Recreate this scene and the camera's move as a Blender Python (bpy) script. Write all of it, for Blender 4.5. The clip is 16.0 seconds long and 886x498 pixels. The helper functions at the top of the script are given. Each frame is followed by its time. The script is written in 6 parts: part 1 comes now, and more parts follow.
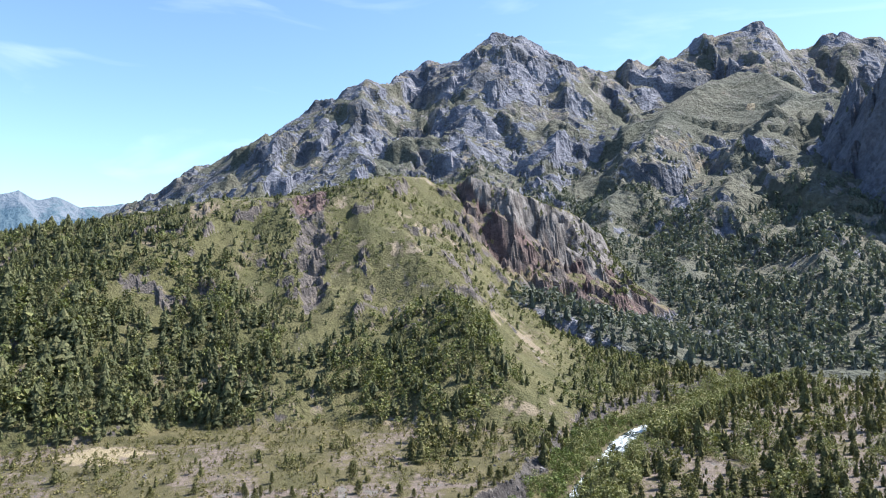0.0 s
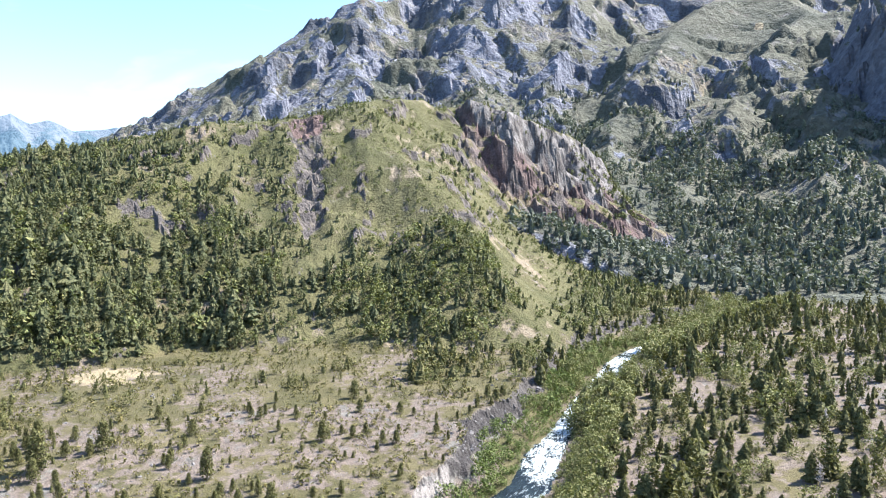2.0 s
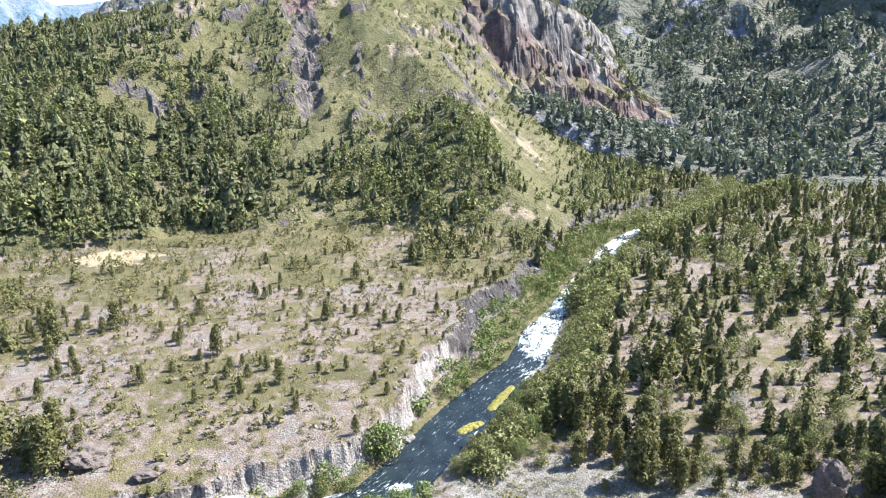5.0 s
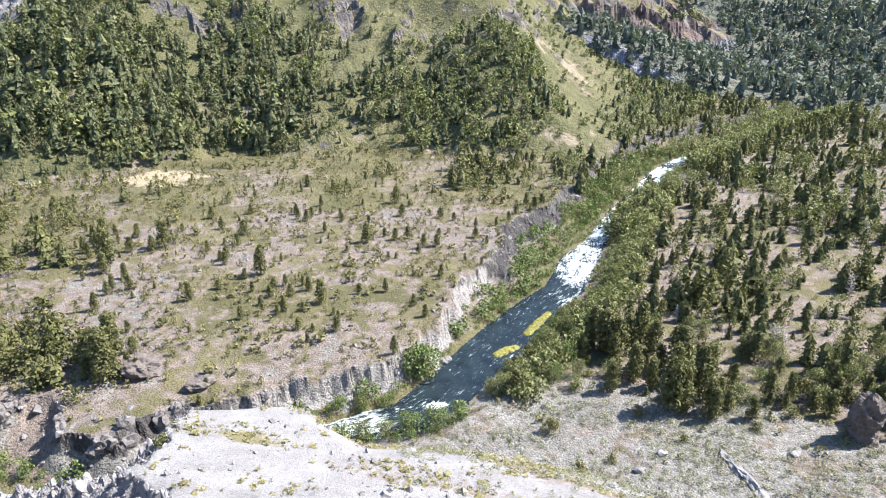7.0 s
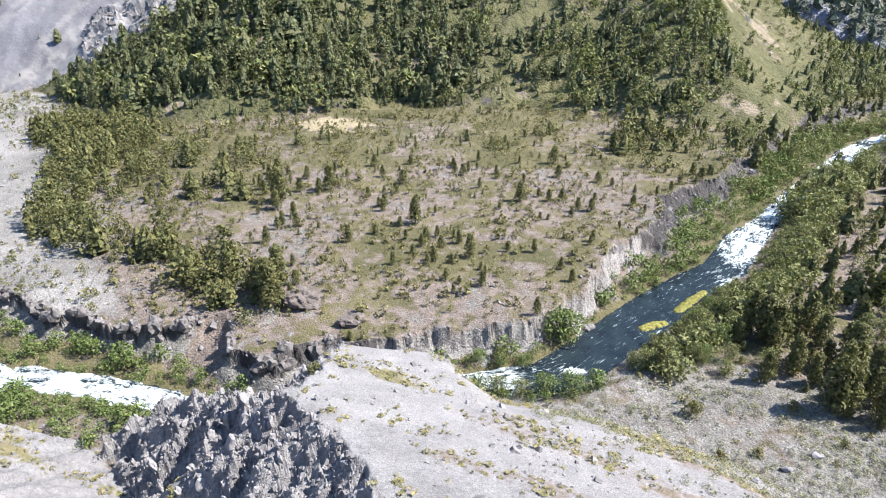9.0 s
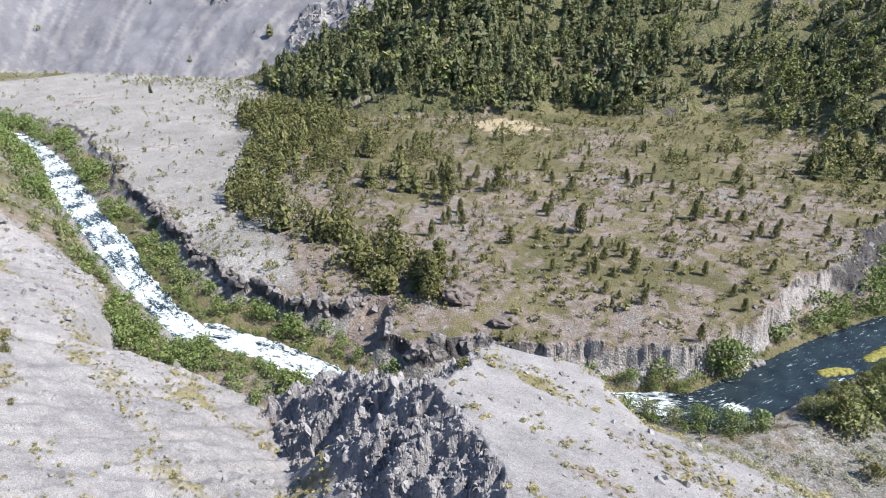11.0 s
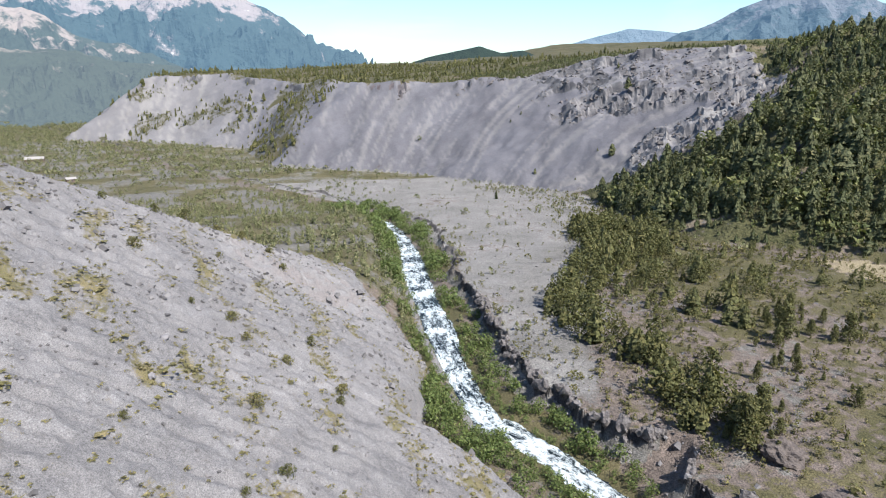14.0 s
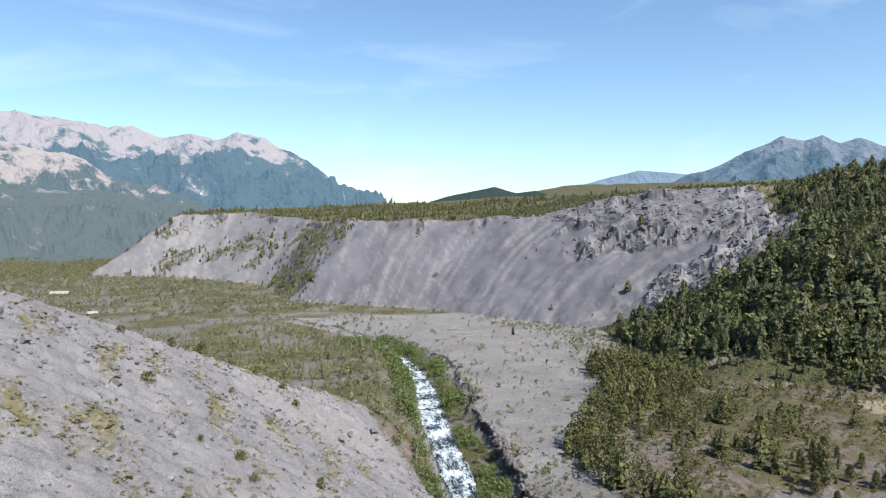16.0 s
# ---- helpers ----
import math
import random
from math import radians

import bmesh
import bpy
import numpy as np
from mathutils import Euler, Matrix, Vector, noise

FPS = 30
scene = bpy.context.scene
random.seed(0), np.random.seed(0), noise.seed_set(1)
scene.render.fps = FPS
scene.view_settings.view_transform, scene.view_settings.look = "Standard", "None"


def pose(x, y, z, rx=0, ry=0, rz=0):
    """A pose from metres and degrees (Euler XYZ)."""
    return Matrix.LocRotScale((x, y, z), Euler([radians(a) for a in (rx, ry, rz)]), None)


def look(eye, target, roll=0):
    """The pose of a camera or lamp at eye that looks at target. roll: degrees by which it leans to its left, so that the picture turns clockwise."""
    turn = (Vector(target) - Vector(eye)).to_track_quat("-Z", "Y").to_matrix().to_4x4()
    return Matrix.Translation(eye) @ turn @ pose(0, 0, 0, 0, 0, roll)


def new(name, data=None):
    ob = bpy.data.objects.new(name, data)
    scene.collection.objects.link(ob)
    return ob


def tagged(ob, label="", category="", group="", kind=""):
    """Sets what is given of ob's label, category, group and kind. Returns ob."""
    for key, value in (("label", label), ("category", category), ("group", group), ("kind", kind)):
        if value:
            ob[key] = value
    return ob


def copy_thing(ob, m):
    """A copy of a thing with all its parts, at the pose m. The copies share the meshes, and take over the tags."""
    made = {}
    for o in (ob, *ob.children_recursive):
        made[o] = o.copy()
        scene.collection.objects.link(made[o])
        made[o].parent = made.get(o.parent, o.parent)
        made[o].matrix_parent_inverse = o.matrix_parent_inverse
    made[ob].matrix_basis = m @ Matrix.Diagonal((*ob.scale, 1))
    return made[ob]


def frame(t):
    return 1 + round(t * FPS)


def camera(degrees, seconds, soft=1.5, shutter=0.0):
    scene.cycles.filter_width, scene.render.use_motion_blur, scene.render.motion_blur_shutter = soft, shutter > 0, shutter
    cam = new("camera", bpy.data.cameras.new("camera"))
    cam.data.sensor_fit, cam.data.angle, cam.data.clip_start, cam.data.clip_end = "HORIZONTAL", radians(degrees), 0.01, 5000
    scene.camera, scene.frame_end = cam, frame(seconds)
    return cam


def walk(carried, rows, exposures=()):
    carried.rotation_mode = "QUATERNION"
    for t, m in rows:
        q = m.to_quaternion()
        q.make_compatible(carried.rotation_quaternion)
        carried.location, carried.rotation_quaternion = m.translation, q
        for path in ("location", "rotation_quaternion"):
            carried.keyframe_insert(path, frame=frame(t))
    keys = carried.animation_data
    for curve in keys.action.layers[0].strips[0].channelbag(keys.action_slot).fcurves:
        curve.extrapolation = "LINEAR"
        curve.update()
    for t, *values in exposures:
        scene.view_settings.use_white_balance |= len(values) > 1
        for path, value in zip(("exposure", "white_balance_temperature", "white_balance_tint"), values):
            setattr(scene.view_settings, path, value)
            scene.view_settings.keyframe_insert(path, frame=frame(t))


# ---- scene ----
# ---- camera ----
EYE_Z = 80.0
cam = camera(66.87, 16.0, soft=1.1)
# seconds, yaw to the left, pitch up, in degrees
PATH = [
    (0.0, 0.01, 1.84), (0.5, -0.02, 0.44), (1.0, -0.04, -1.22), (1.5, -0.07, -2.89),
    (2.0, -0.08, -4.56), (2.5, -0.11, -6.22), (3.0, -0.12, -7.88), (3.5, -0.13, -9.54),
    (4.0, -0.15, -11.22), (6.5, 1.14, -19.37), (7.0, 3.45, -20.92), (7.5, 6.61, -22.48),
    (8.0, 9.69, -23.76), (8.5, 13.09, -24.16), (9.0, 17.3, -24.43), (11.5, 36.29, -23.35),
    (12.0, 40.57, -21.83), (12.5, 45.16, -20.51), (13.0, 50.1, -19.03), (13.5, 55.29, -17.02),
    (14.0, 60.29, -14.55), (14.5, 61.69, -11.14), (15.0, 61.69, -7.75), (15.5, 61.71, -4.94),
    (16.0, 61.7, -3.02),
]
walk(cam, [(t, pose(0, 0, EYE_Z, 90 + p, 0, y)) for t, y, p in PATH],
     exposures=[(0, 1.36), (1.5, 1.75), (3.5, 2.08), (7, 1.93), (9, 1.72), (11.5, 1.37), (13, 1.19), (14.5, 0.87), (16, 0.80)])

# ---- world and sun ----
SUN_AZ, SUN_EL = -76.0, 50.0      # degrees to the left of +y, degrees up
sun_way = Vector((-math.sin(radians(SUN_AZ)) * math.cos(radians(SUN_EL)),
                  math.cos(radians(SUN_AZ)) * math.cos(radians(SUN_EL)), math.sin(radians(SUN_EL))))
sun = new("sun", bpy.data.lights.new("sun", "SUN"))
sun.data.energy, sun.data.angle, sun.data.color = 5.0, radians(0.53), (1.0, 0.955, 0.88)
sun.matrix_world = look((0, 0, 400), Vector((0, 0, 400)) - sun_way)
world = bpy.data.worlds.new("sky")
scene.world = world
world.use_nodes = True
wn = world.node_tree
wn.nodes.clear()
sky = wn.nodes.new("ShaderNodeTexSky")
sky.sky_type, sky.sun_disc = "NISHITA", False
sky.sun_elevation, sky.sun_rotation = radians(SUN_EL), radians(-SUN_AZ)
sky.altitude, sky.air_density, sky.dust_density, sky.ozone_density = 600, 1.0, 0.7, 2.0
# thin cirrus streaks
tc = wn.nodes.new("ShaderNodeTexCoord")
mp = wn.nodes.new("ShaderNodeMapping")
mp.inputs["Scale"].default_value = (2.2, 2.2, 9.0)
nz = wn.nodes.new("ShaderNodeTexNoise")
nz.inputs["Scale"].default_value, nz.inputs["Detail"].default_value, nz.inputs["Distortion"].default_value = 1.6, 7, 0.6
rp = wn.nodes.new("ShaderNodeMapRange")
rp.inputs["From Min"].default_value, rp.inputs["From Max"].default_value = 0.56, 0.9
rp.inputs["To Max"].default_value = 0.3
mx = wn.nodes.new("ShaderNodeMix")
mx.data_type = "RGBA"
mx.inputs["B"].default_value = (7.5, 8.2, 9.0, 1)
tint = wn.nodes.new("ShaderNodeMix")
tint.data_type, tint.blend_type = "RGBA", "MULTIPLY"
tint.inputs["Factor"].default_value, tint.inputs["B"].default_value = 1.0, (0.90, 1.02, 1.07, 1)
bg = wn.nodes.new("ShaderNodeBackground")
bg.inputs["Strength"].default_value = 0.10
out = wn.nodes.new("ShaderNodeOutputWorld")
for a, b in ((tc.outputs["Generated"], mp.inputs["Vector"]), (mp.outputs["Vector"], nz.inputs["Vector"]), (nz.outputs["Fac"], rp.inputs["Value"]),
             (rp.outputs["Result"], mx.inputs["Factor"]), (sky.outputs["Color"], tint.inputs["A"]), (tint.outputs["Result"], mx.inputs["A"]), (mx.outputs["Result"], bg.inputs["Color"]),
             (bg.outputs["Background"], out.inputs["Surface"])):
    wn.links.new(a, b)

# ---- noise on arrays ----
def hash2(i, j, seed):
    h = (i.astype(np.int64) * 374761393 + j.astype(np.int64) * 668265263 + seed * 974634777) & 0xFFFFFFFF
    h = ((h ^ (h >> 13)) * 1274126177) & 0xFFFFFFFF
    return ((h ^ (h >> 16)) & 0xFFFFFF) / float(0xFFFFFF)


def grad_noise(x, y, seed):
    """Smooth noise in about -1 to 1."""
    i, j = np.floor(x), np.floor(y)
    u, v = x - i, y - j
    su, sv = u * u * u * (u * (u * 6 - 15) + 10), v * v * v * (v * (v * 6 - 15) + 10)

    def corner(di, dj):
        a = hash2(i + di, j + dj, seed) * 2 * np.pi
        return np.cos(a) * (u - di) + np.sin(a) * (v - dj)
    low = corner(0, 0) * (1 - su) + corner(1, 0) * su
    high = corner(0, 1) * (1 - su) + corner(1, 1) * su
    return (low * (1 - sv) + high * sv) * 1.5


def fbm(x, y, size, octaves, seed, rough=0.5):
    total, amp = 0.0, 1.0
    for n in range(octaves):
        total = total + amp * grad_noise(x / size + 17.3 * n, y / size - 9.1 * n, seed + n)
        size, amp = size / 2.03, amp * rough
    return total


def ridged(x, y, size, octaves, seed, rough=0.55):
    """Sharp crests, 0 to about 1."""
    total, amp, weight = 0.0, 0.5, 1.0
    for n in range(octaves):
        r = (1 - np.abs(grad_noise(x / size + 5.7 * n, y / size + 3.9 * n, seed + n))) ** 2 * weight
        total, weight = total + amp * r, np.clip(r * 1.6, 0, 1)
        size, amp = size / 2.1, amp * rough
    return total


def ramp(x, a, b):
    t = np.clip((x - a) / (b - a), 0, 1)
    return t * t * (3 - 2 * t)


def soft_max(a, b, k):
    h = np.clip(0.5 + 0.5 * (a - b) / k, 0, 1)
    return b * (1 - h) + a * h + k * h * (1 - h)


def soft_min(a, b, k):
    return -soft_max(-a, -b, k)


def polyline_distance(x, y, line):
    """Distance to a polyline, signed positive on its right-hand side, and the place along it as a fractional index."""
    best, side, place = np.full(x.shape, 1e9), np.ones(x.shape), np.zeros(x.shape)
    for n in range(len(line) - 1):
        (ax, ay), (bx, by) = line[n][:2], line[n + 1][:2]
        dx, dy = bx - ax, by - ay
        t = np.clip(((x - ax) * dx + (y - ay) * dy) / (dx * dx + dy * dy), 0, 1)
        d = np.hypot(x - ax - t * dx, y - ay - t * dy)
        s = np.where((x - ax) * dy - (y - ay) * dx > 0, 1.0, -1.0)
        near = d < best - 1e-6
        best, side, place = np.where(near, d, best), np.where(near, s, side), np.where(near, n + t, place)
    return best, side, place


# ---- the plan ----
# the river's middle and half width, from upstream
RIVER = [(760, 1050, 6), (420, 690, 6), (285, 520, 5), (209, 426, 4), (140, 360, 3), (88, 310, 2.6), (76, 290, 3.6), (66, 268, 3.6), (51, 242, 2.2), (42, 222, 2.2), (38, 210, 2.8), (31, 196, 4.6), (23.5, 173.5, 5.0),
         (13.2, 159, 5.2), (6, 146, 6.2), (-1.3, 133.3, 6.0), (-7, 122.8, 6.0), (-13, 114.5, 5.0), (-27, 108, 3.6), (-38, 103, 3.0), (-50, 96, 2.6), (-62, 89, 2.4), (-74, 86, 2.6), (-86, 87, 3.0), (-102, 87, 3.0), (-116, 86, 3.0), (-123.5, 83.5, 3.4),
         (-139.5, 87.4, 3.0), (-159, 94, 3.2), (-184, 104, 4.8), (-217, 116, 4.2), (-255, 131, 5.2), (-287, 145, 4.0), (-330, 160, 2.6), (-361, 167, 2.0), (-400, 168, 0.5), (-700, 90, 0.4), (-1000, 40, 0.6), (-1750, -110, 3)]
# the foot of the hill and of the escarpment, from the west
TOE = [(-2600, 420), (-1700, 200), (-1250, 40), (-1056, 8), (-940, 120), (-800, 190), (-640, 170), (-590, 215), (-530, 262), (-430, 290), (-345, 300), (-270, 268), (-190, 245), (-110, 292),
       (-50, 300), (0, 292), (45, 292), (85, 345), (150, 430), (215, 510), (300, 610), (420, 760)]


def river_level(x, y):
    return np.maximum(-1.7 + 0.0231 * x + 0.0188 * y, -9.0)


# west edge of the scree hump; it lies to the right of this line
HUMP_EDGE = [(6, 24), (-13, 39), (-22, 49), (-27, 53), (-41, 64), (-42.5, 76), (-43.5, 87), (-44, 95), (-38, 104), (-20, 108)]
# where the scree of the hump runs out on the flat
HUMP_FOOT = [(-75, 141.5), (-21.5, 100.5), (0, 99), (19, 94), (28, 89), (60, 66), (120, 40)]
CRAG = [(-38, 62, 27), (-50, 67.5, 21), (-62, 71.5, 15.5), (-76, 76, 9.5)]
# crests and spurs of the mountain: azimuth, elevation, distance
CREST = [(-60, 14, 1900), (-45, 15, 1900), (-35, 15.4, 2050), (-33.3, 16.3, 2050), (-31, 17.0, 2050), (-28.6, 16.3, 2050), (-27.4, 16.4, 2000), (-25.6, 18.5, 1980), (-24.4, 18.5, 1980), (-22.4, 18.3, 1980), (-20.6, 17.9, 1970), (-19.3, 16.8, 1920),
         (-17, 16.6, 1900), (-15.5, 17.2, 1900), (-14.6, 16.3, 1900), (-11.8, 16.4, 1850), (-8.5, 18.2, 1800), (-6.4, 19.2, 1790), (-5.2, 19.6, 1780), (-4.2, 19.5, 1780), (-3.0, 18.6, 1790), (-1.5, 17.3, 1800), (1.7, 17.5, 1850),
         (3.6, 16.2, 1800), (4.9, 15.4, 1700), (6.6, 15.6, 1680), (8.2, 14.8, 1690), (10.8, 13.7, 1720), (12.6, 12.4, 1760), (14.4, 10.9, 1800), (17.1, 8.9, 1900), (20.6, 7.7, 2000), (25.5, 4.7, 2200), (31, 1.5, 2400)]
SPURS = [[(6.6, 15.4, 1680), (7.5, 11.8, 1450), (7.0, 8.2, 1200)], [(12, 12.4, 1760), (14, 9.2, 1500), (14, 6.8, 1300)],
         [(-4.7, 19.4, 1780), (-3.5, 15.5, 1560), (-1.5, 12.0, 1400), (-3.5, 8.6, 1150)], [(-10, 17.3, 1800), (-10.5, 12.6, 1480), (-9.5, 9.0, 1200), (-8, 6.0, 960)],
         [(-22, 14.9, 1500), (-18.5, 12.8, 1320), (-16.5, 9.0, 1080), (-14.0, 4.6, 860), (-13.5, 2.5, 760)],
         [(-24, 15.2, 1560), (-26, 14.7, 1500), (-28, 13.2, 1360), (-25.0, 9.2, 1100), (-21.5, 4.2, 860), (-19.8, 0.5, 720)],
         [(-30, 12.5, 1350), (-29, 7.5, 1020), (-30, 2.5, 760), (-29, -1.0, 640)]]


def polar(rows):
    return [(-math.sin(radians(a)) * d, math.cos(radians(a)) * d, EYE_Z + d * math.tan(radians(e))) for a, e, d in rows]


def tent(x, y, line, fall):
    """A ridge along a line of (x, y, z), falling to both sides."""
    d, _, place = polyline_distance(x, y, line)
    return np.interp(place, range(len(line)), [p[2] for p in line]) - fall * d


def blocks(x, y, size, seed, low, high):
    """Flat-topped knolls with steep sides, 0 to 1."""
    wx, wy = x + 0.25 * size * fbm(x, y, size * 0.6, 3, seed + 50), y + 0.25 * size * fbm(x, y, size * 0.6, 3, seed + 60)
    return ramp(fbm(wx, wy, size, 5, seed), low, high)


def cells(x, y, size, seed):
    """Rough blocks: a step of its own height, 0 to 1, for each warped cell."""
    wx, wy = x + 0.45 * size * grad_noise(x / size, y / size, seed), y + 0.45 * size * grad_noise(x / size + 9, y / size + 4, seed + 1)
    c, n = 0.82, 0.57
    return hash2(np.floor((wx * c + wy * n) / size), np.floor((wy * c - wx * n) / size), seed + 2)


def land(x, y):
    """Heights and the masks that tell the kinds of ground apart."""
    az = np.degrees(np.arctan2(-x, y))
    r = np.hypot(x, y)
    level = river_level(x, y)
    wob = fbm(x, y, 14, 4, 3)
    mid = fbm(x, y, 38, 4, 7)
    big = fbm(x, y, 90, 4, 11)
    # valley floor on both sides of the river
    dist, side, place = polyline_distance(x, y, RIVER)
    half = np.interp(place, range(len(RIVER)), [p[2] for p in RIVER])
    q = dist - half
    north = side > 0
    strip = np.interp(x, [-400, -200, -170, -141, -119, -103, -88, -75, -62, -45, -30, -8, 8, 25, 60, 110, 220], [14, 7, 9, 7, 10, 8, 6.5, 4, 3, 3.5, 2.5, 3.5, 7.5, 10, 8, 9, 8]) + 1.8 * wob + np.interp(x, [-60, -30], [2.2, 3.6]) * mid
    strip = np.maximum(strip, 1.0)
    notch = np.exp(-((x + 83) / 6.0) ** 2)
    cliff = np.interp(x, [-420, -260, -180, -90, 60, 110, 230], [2, 4, 6.0, 6.6, 6.4, 6, 4])
    jag = ridged(x, y, 9, 4, 23)
    wide = np.interp(x, [-250, -150, -100, -52, -44, -10, 2, 25, 70], [6, 5, 5, 6, 3.4, 3.2, 9, 13, 14]) * (1 + 0.6 * np.clip(mid, -0.6, 1)) + 9 * notch
    west = ramp(-x, 48, 60)
    cut_t = np.clip((q - strip + (1 - 0.5 * west) * (0.9 * (jag - 0.5) + 2.4 * fbm(x, y, 9, 3, 25))) / wide, 0, 1)
    keen = ramp(fbm(x, y, 24, 3, 24) + 0.8 * ramp(x, -52, -44) * ramp(-x, 4, 10), -0.25, 0.45) * (1 - 0.85 * ramp(x, -12, -2))
    cut = cut_t + 0.42 * keen * (ramp(cut_t, 0.66, 0.93) - cut_t)
    # downstream: a slope of talus under a broken wall of lava
    cut = cut + west * (0.5 * np.clip(cut_t / 0.74, 0, 1) + 0.5 * ramp(cut_t, 0.7, 0.86) - cut)
    lip = np.exp(-((q - strip - wide) / 5.0) ** 2)
    z_n = level + 1.2 * ramp(q, 0, strip) + (cliff - 0.8) * cut + 0.021 * np.clip(q - strip, 0, 400) + cut * (1.0 * big + 0.35 * wob + 0.8 * lip * (jag - 0.3)) + (1 - 0.6 * west) * (1 - 0.55 * ramp(x, -50, -40)) * ramp(cut_t, 0.1, 0.5) * ramp(-cut_t, -1.01, -0.9) * (1.9 * (ridged(x, y, 7, 4, 26) - 0.4) + 1.5 * cells(x, y, 2.8, 27) + 0.6 * cells(x, y, 1.2, 28) - 0.9)
    z_s = level + 1.8 * ramp(q, 0, 9) + 0.018 * np.clip(q, 0, 300) + (0.9 * big + 0.35 * wob) * ramp(q, 2, 20)
    z = np.where(north, z_n, z_s)
    # bench on the near side, downstream
    bench = ramp(-x, 185, 220) * ramp(y, -60, 40) * ramp(q, 3, 22) * (1 - ramp(-x, 330, 440))
    z = z + bench * (10 + big) * (~north)
    z = np.where(q < 0, level - 0.25 - 0.5 * np.clip(-q / 3, 0, 1), z)
    # near slope of loose stones, falling to the river, and its spur
    p1 = 25 - 0.1546 * x - 0.5557 * y + 0.6 * big + 0.25 * mid + 0.12 * wob
    rills = ridged(x * 0.95 - y * 0.26, (x * 0.26 + y * 0.95) * 0.18, 5, 4, 29)
    spur = soft_min(p1 + 1.5 * (rills - 0.5) + 0.9 * (ridged(x, y, 4.5, 4, 35) - 0.5), p1 + 0.80 * (0.935 * (x + 185) + 0.354 * (y + 17)) + 1.5 * big, 3)
    scar = np.exp(-((x + 190) / 20) ** 2 - ((y - 60) / 24) ** 2)
    spur = spur + scar * 7.5 * (ridged(x * 0.9 - y * 0.3, (x * 0.3 + y * 0.9) * 0.35, 10, 4, 33) - 0.6)
    spur = soft_min(spur, 118 + 4 * big, 12)
    # the hump of scree with a broken crag along its west side
    crag = ridged(x, y, 8, 4, 41)
    broken = 4.0 * crag + 0.9 * cells(x, y, 2.4, 43) + 0.5 * cells(x, y, 1.2, 47) - 2.7
    ed, eside, _ = polyline_distance(x, y, HUMP_EDGE)
    inside = np.where(eside > 0, ed, -ed) + 1.6 * fbm(x, y, 6, 3, 31)
    out = np.clip(-inside, 0, 900)
    plane = 47 - 0.33 * y - 0.10 * (x + 40) + 0.5 * big + 0.35 * mid + 0.15 * wob
    slab = plane - 1.15 * out + np.where(out > 0, ramp(out, 0, 1.0) * broken * ramp(-out, -16, -9), 0)
    fd, fside, _ = polyline_distance(x, y, HUMP_FOOT)
    slab = soft_min(slab, level + 3.0 + 0.4 * mid + np.interp(x, [-28, -18], [1.25, 0.75]) * fside * fd, 2.0)
    ridge = tent(x, y, CRAG, 0.85) + broken * 1.1 - 0.8
    hump = np.maximum(slab, ridge)
    crag_mask = np.where(ridge > slab, 1.0, ramp(out, 0.02, 0.5) * ramp(-out, -18, -12) * ramp(y, 44, 52))
    bank = np.interp(x, [-240, -205, -185, -155, -134, -116, -97, -85, -72, -60], [17, 13, 8, 5, 10, 16, 12.5, 9, 4, 1])
    near_all = soft_max(spur, hump, 0.8)
    near_all = soft_min(near_all, level + 0.4 + np.interp(x, [-90, -60], [1.7, 2.8]) * np.clip(q - bank + 1.2 * wob, 0, 90), 2.0)
    is_near = (near_all > z) & (~north) & (q > 0.5)
    crag_mask = crag_mask * (hump > spur - 0.2) * is_near
    z = np.where(is_near, near_all, z)
    # hill and escarpment
    toe, toe_side, toe_place = polyline_distance(x, y, TOE)
    up = np.where(toe_side < 0, toe, -toe) + 7 * big + 1.5 * wob
    plateau = np.interp(az, [-40, -24, -20, -16, -14.2, -13, -6, -2, 3, 9, 13, 21, 26, 34, 42, 60, 70, 78, 84, 88, 90, 96],
                        [18, 25, 38, 66, 92, 126, 152, 168, 160, 146, 140, 126, 113, 105, 99, 87, 86, 83, 79, 68, 45, 20])
    line = 0.62 * np.clip(up, 0, 160)
    border = np.interp(line, [0, 8, 30, 62, 80, 98], [49.5, 46.5, 40, 34.4, 35.4, 37.5]) + 1.6 * mid + 0.8 * wob
    scarp = ramp(az - border, -0.6, 0.6)
    slope = np.interp(az, [-20, -15, -10, -6, -2, 34, 50], [0.10, 0.2, 0.32, 0.45, 0.585, 0.585, 0.68])
    gully = ridged(x, y * 0.35, 60, 4, 61)
    lean = az + np.interp(az, [38, 46, 56, 66, 80], [15, 12, 7, 4, 2]) * line / 85
    ribs = ridged(lean * 9.6, line * 0.35, 24, 4, 67)
    crags = blocks(x, y, 26, 73, 0.46, 0.56)
    ravine = np.exp(-((az - 11.2 + 0.9 * mid) / 1.0) ** 2) * ramp(up, 60, 110) * ramp(-up, -240, -200)
    steep = slope * np.clip(up, 0, 900)
    rib = np.exp(-((az - np.interp(line, [0, 85], [75.5, 68.5])) / 1.7) ** 2)
    outcrop = ramp((line - np.interp(az, [34, 40, 46, 52, 58, 63, 69, 73, 78], [5, 20, 36, 52, 68, 82, 92, 74, 95])) / 22 + 1.7 * fbm(lean * 9, line, 34, 4, 68), 0.05, 0.7) * scarp * (1 - rib)
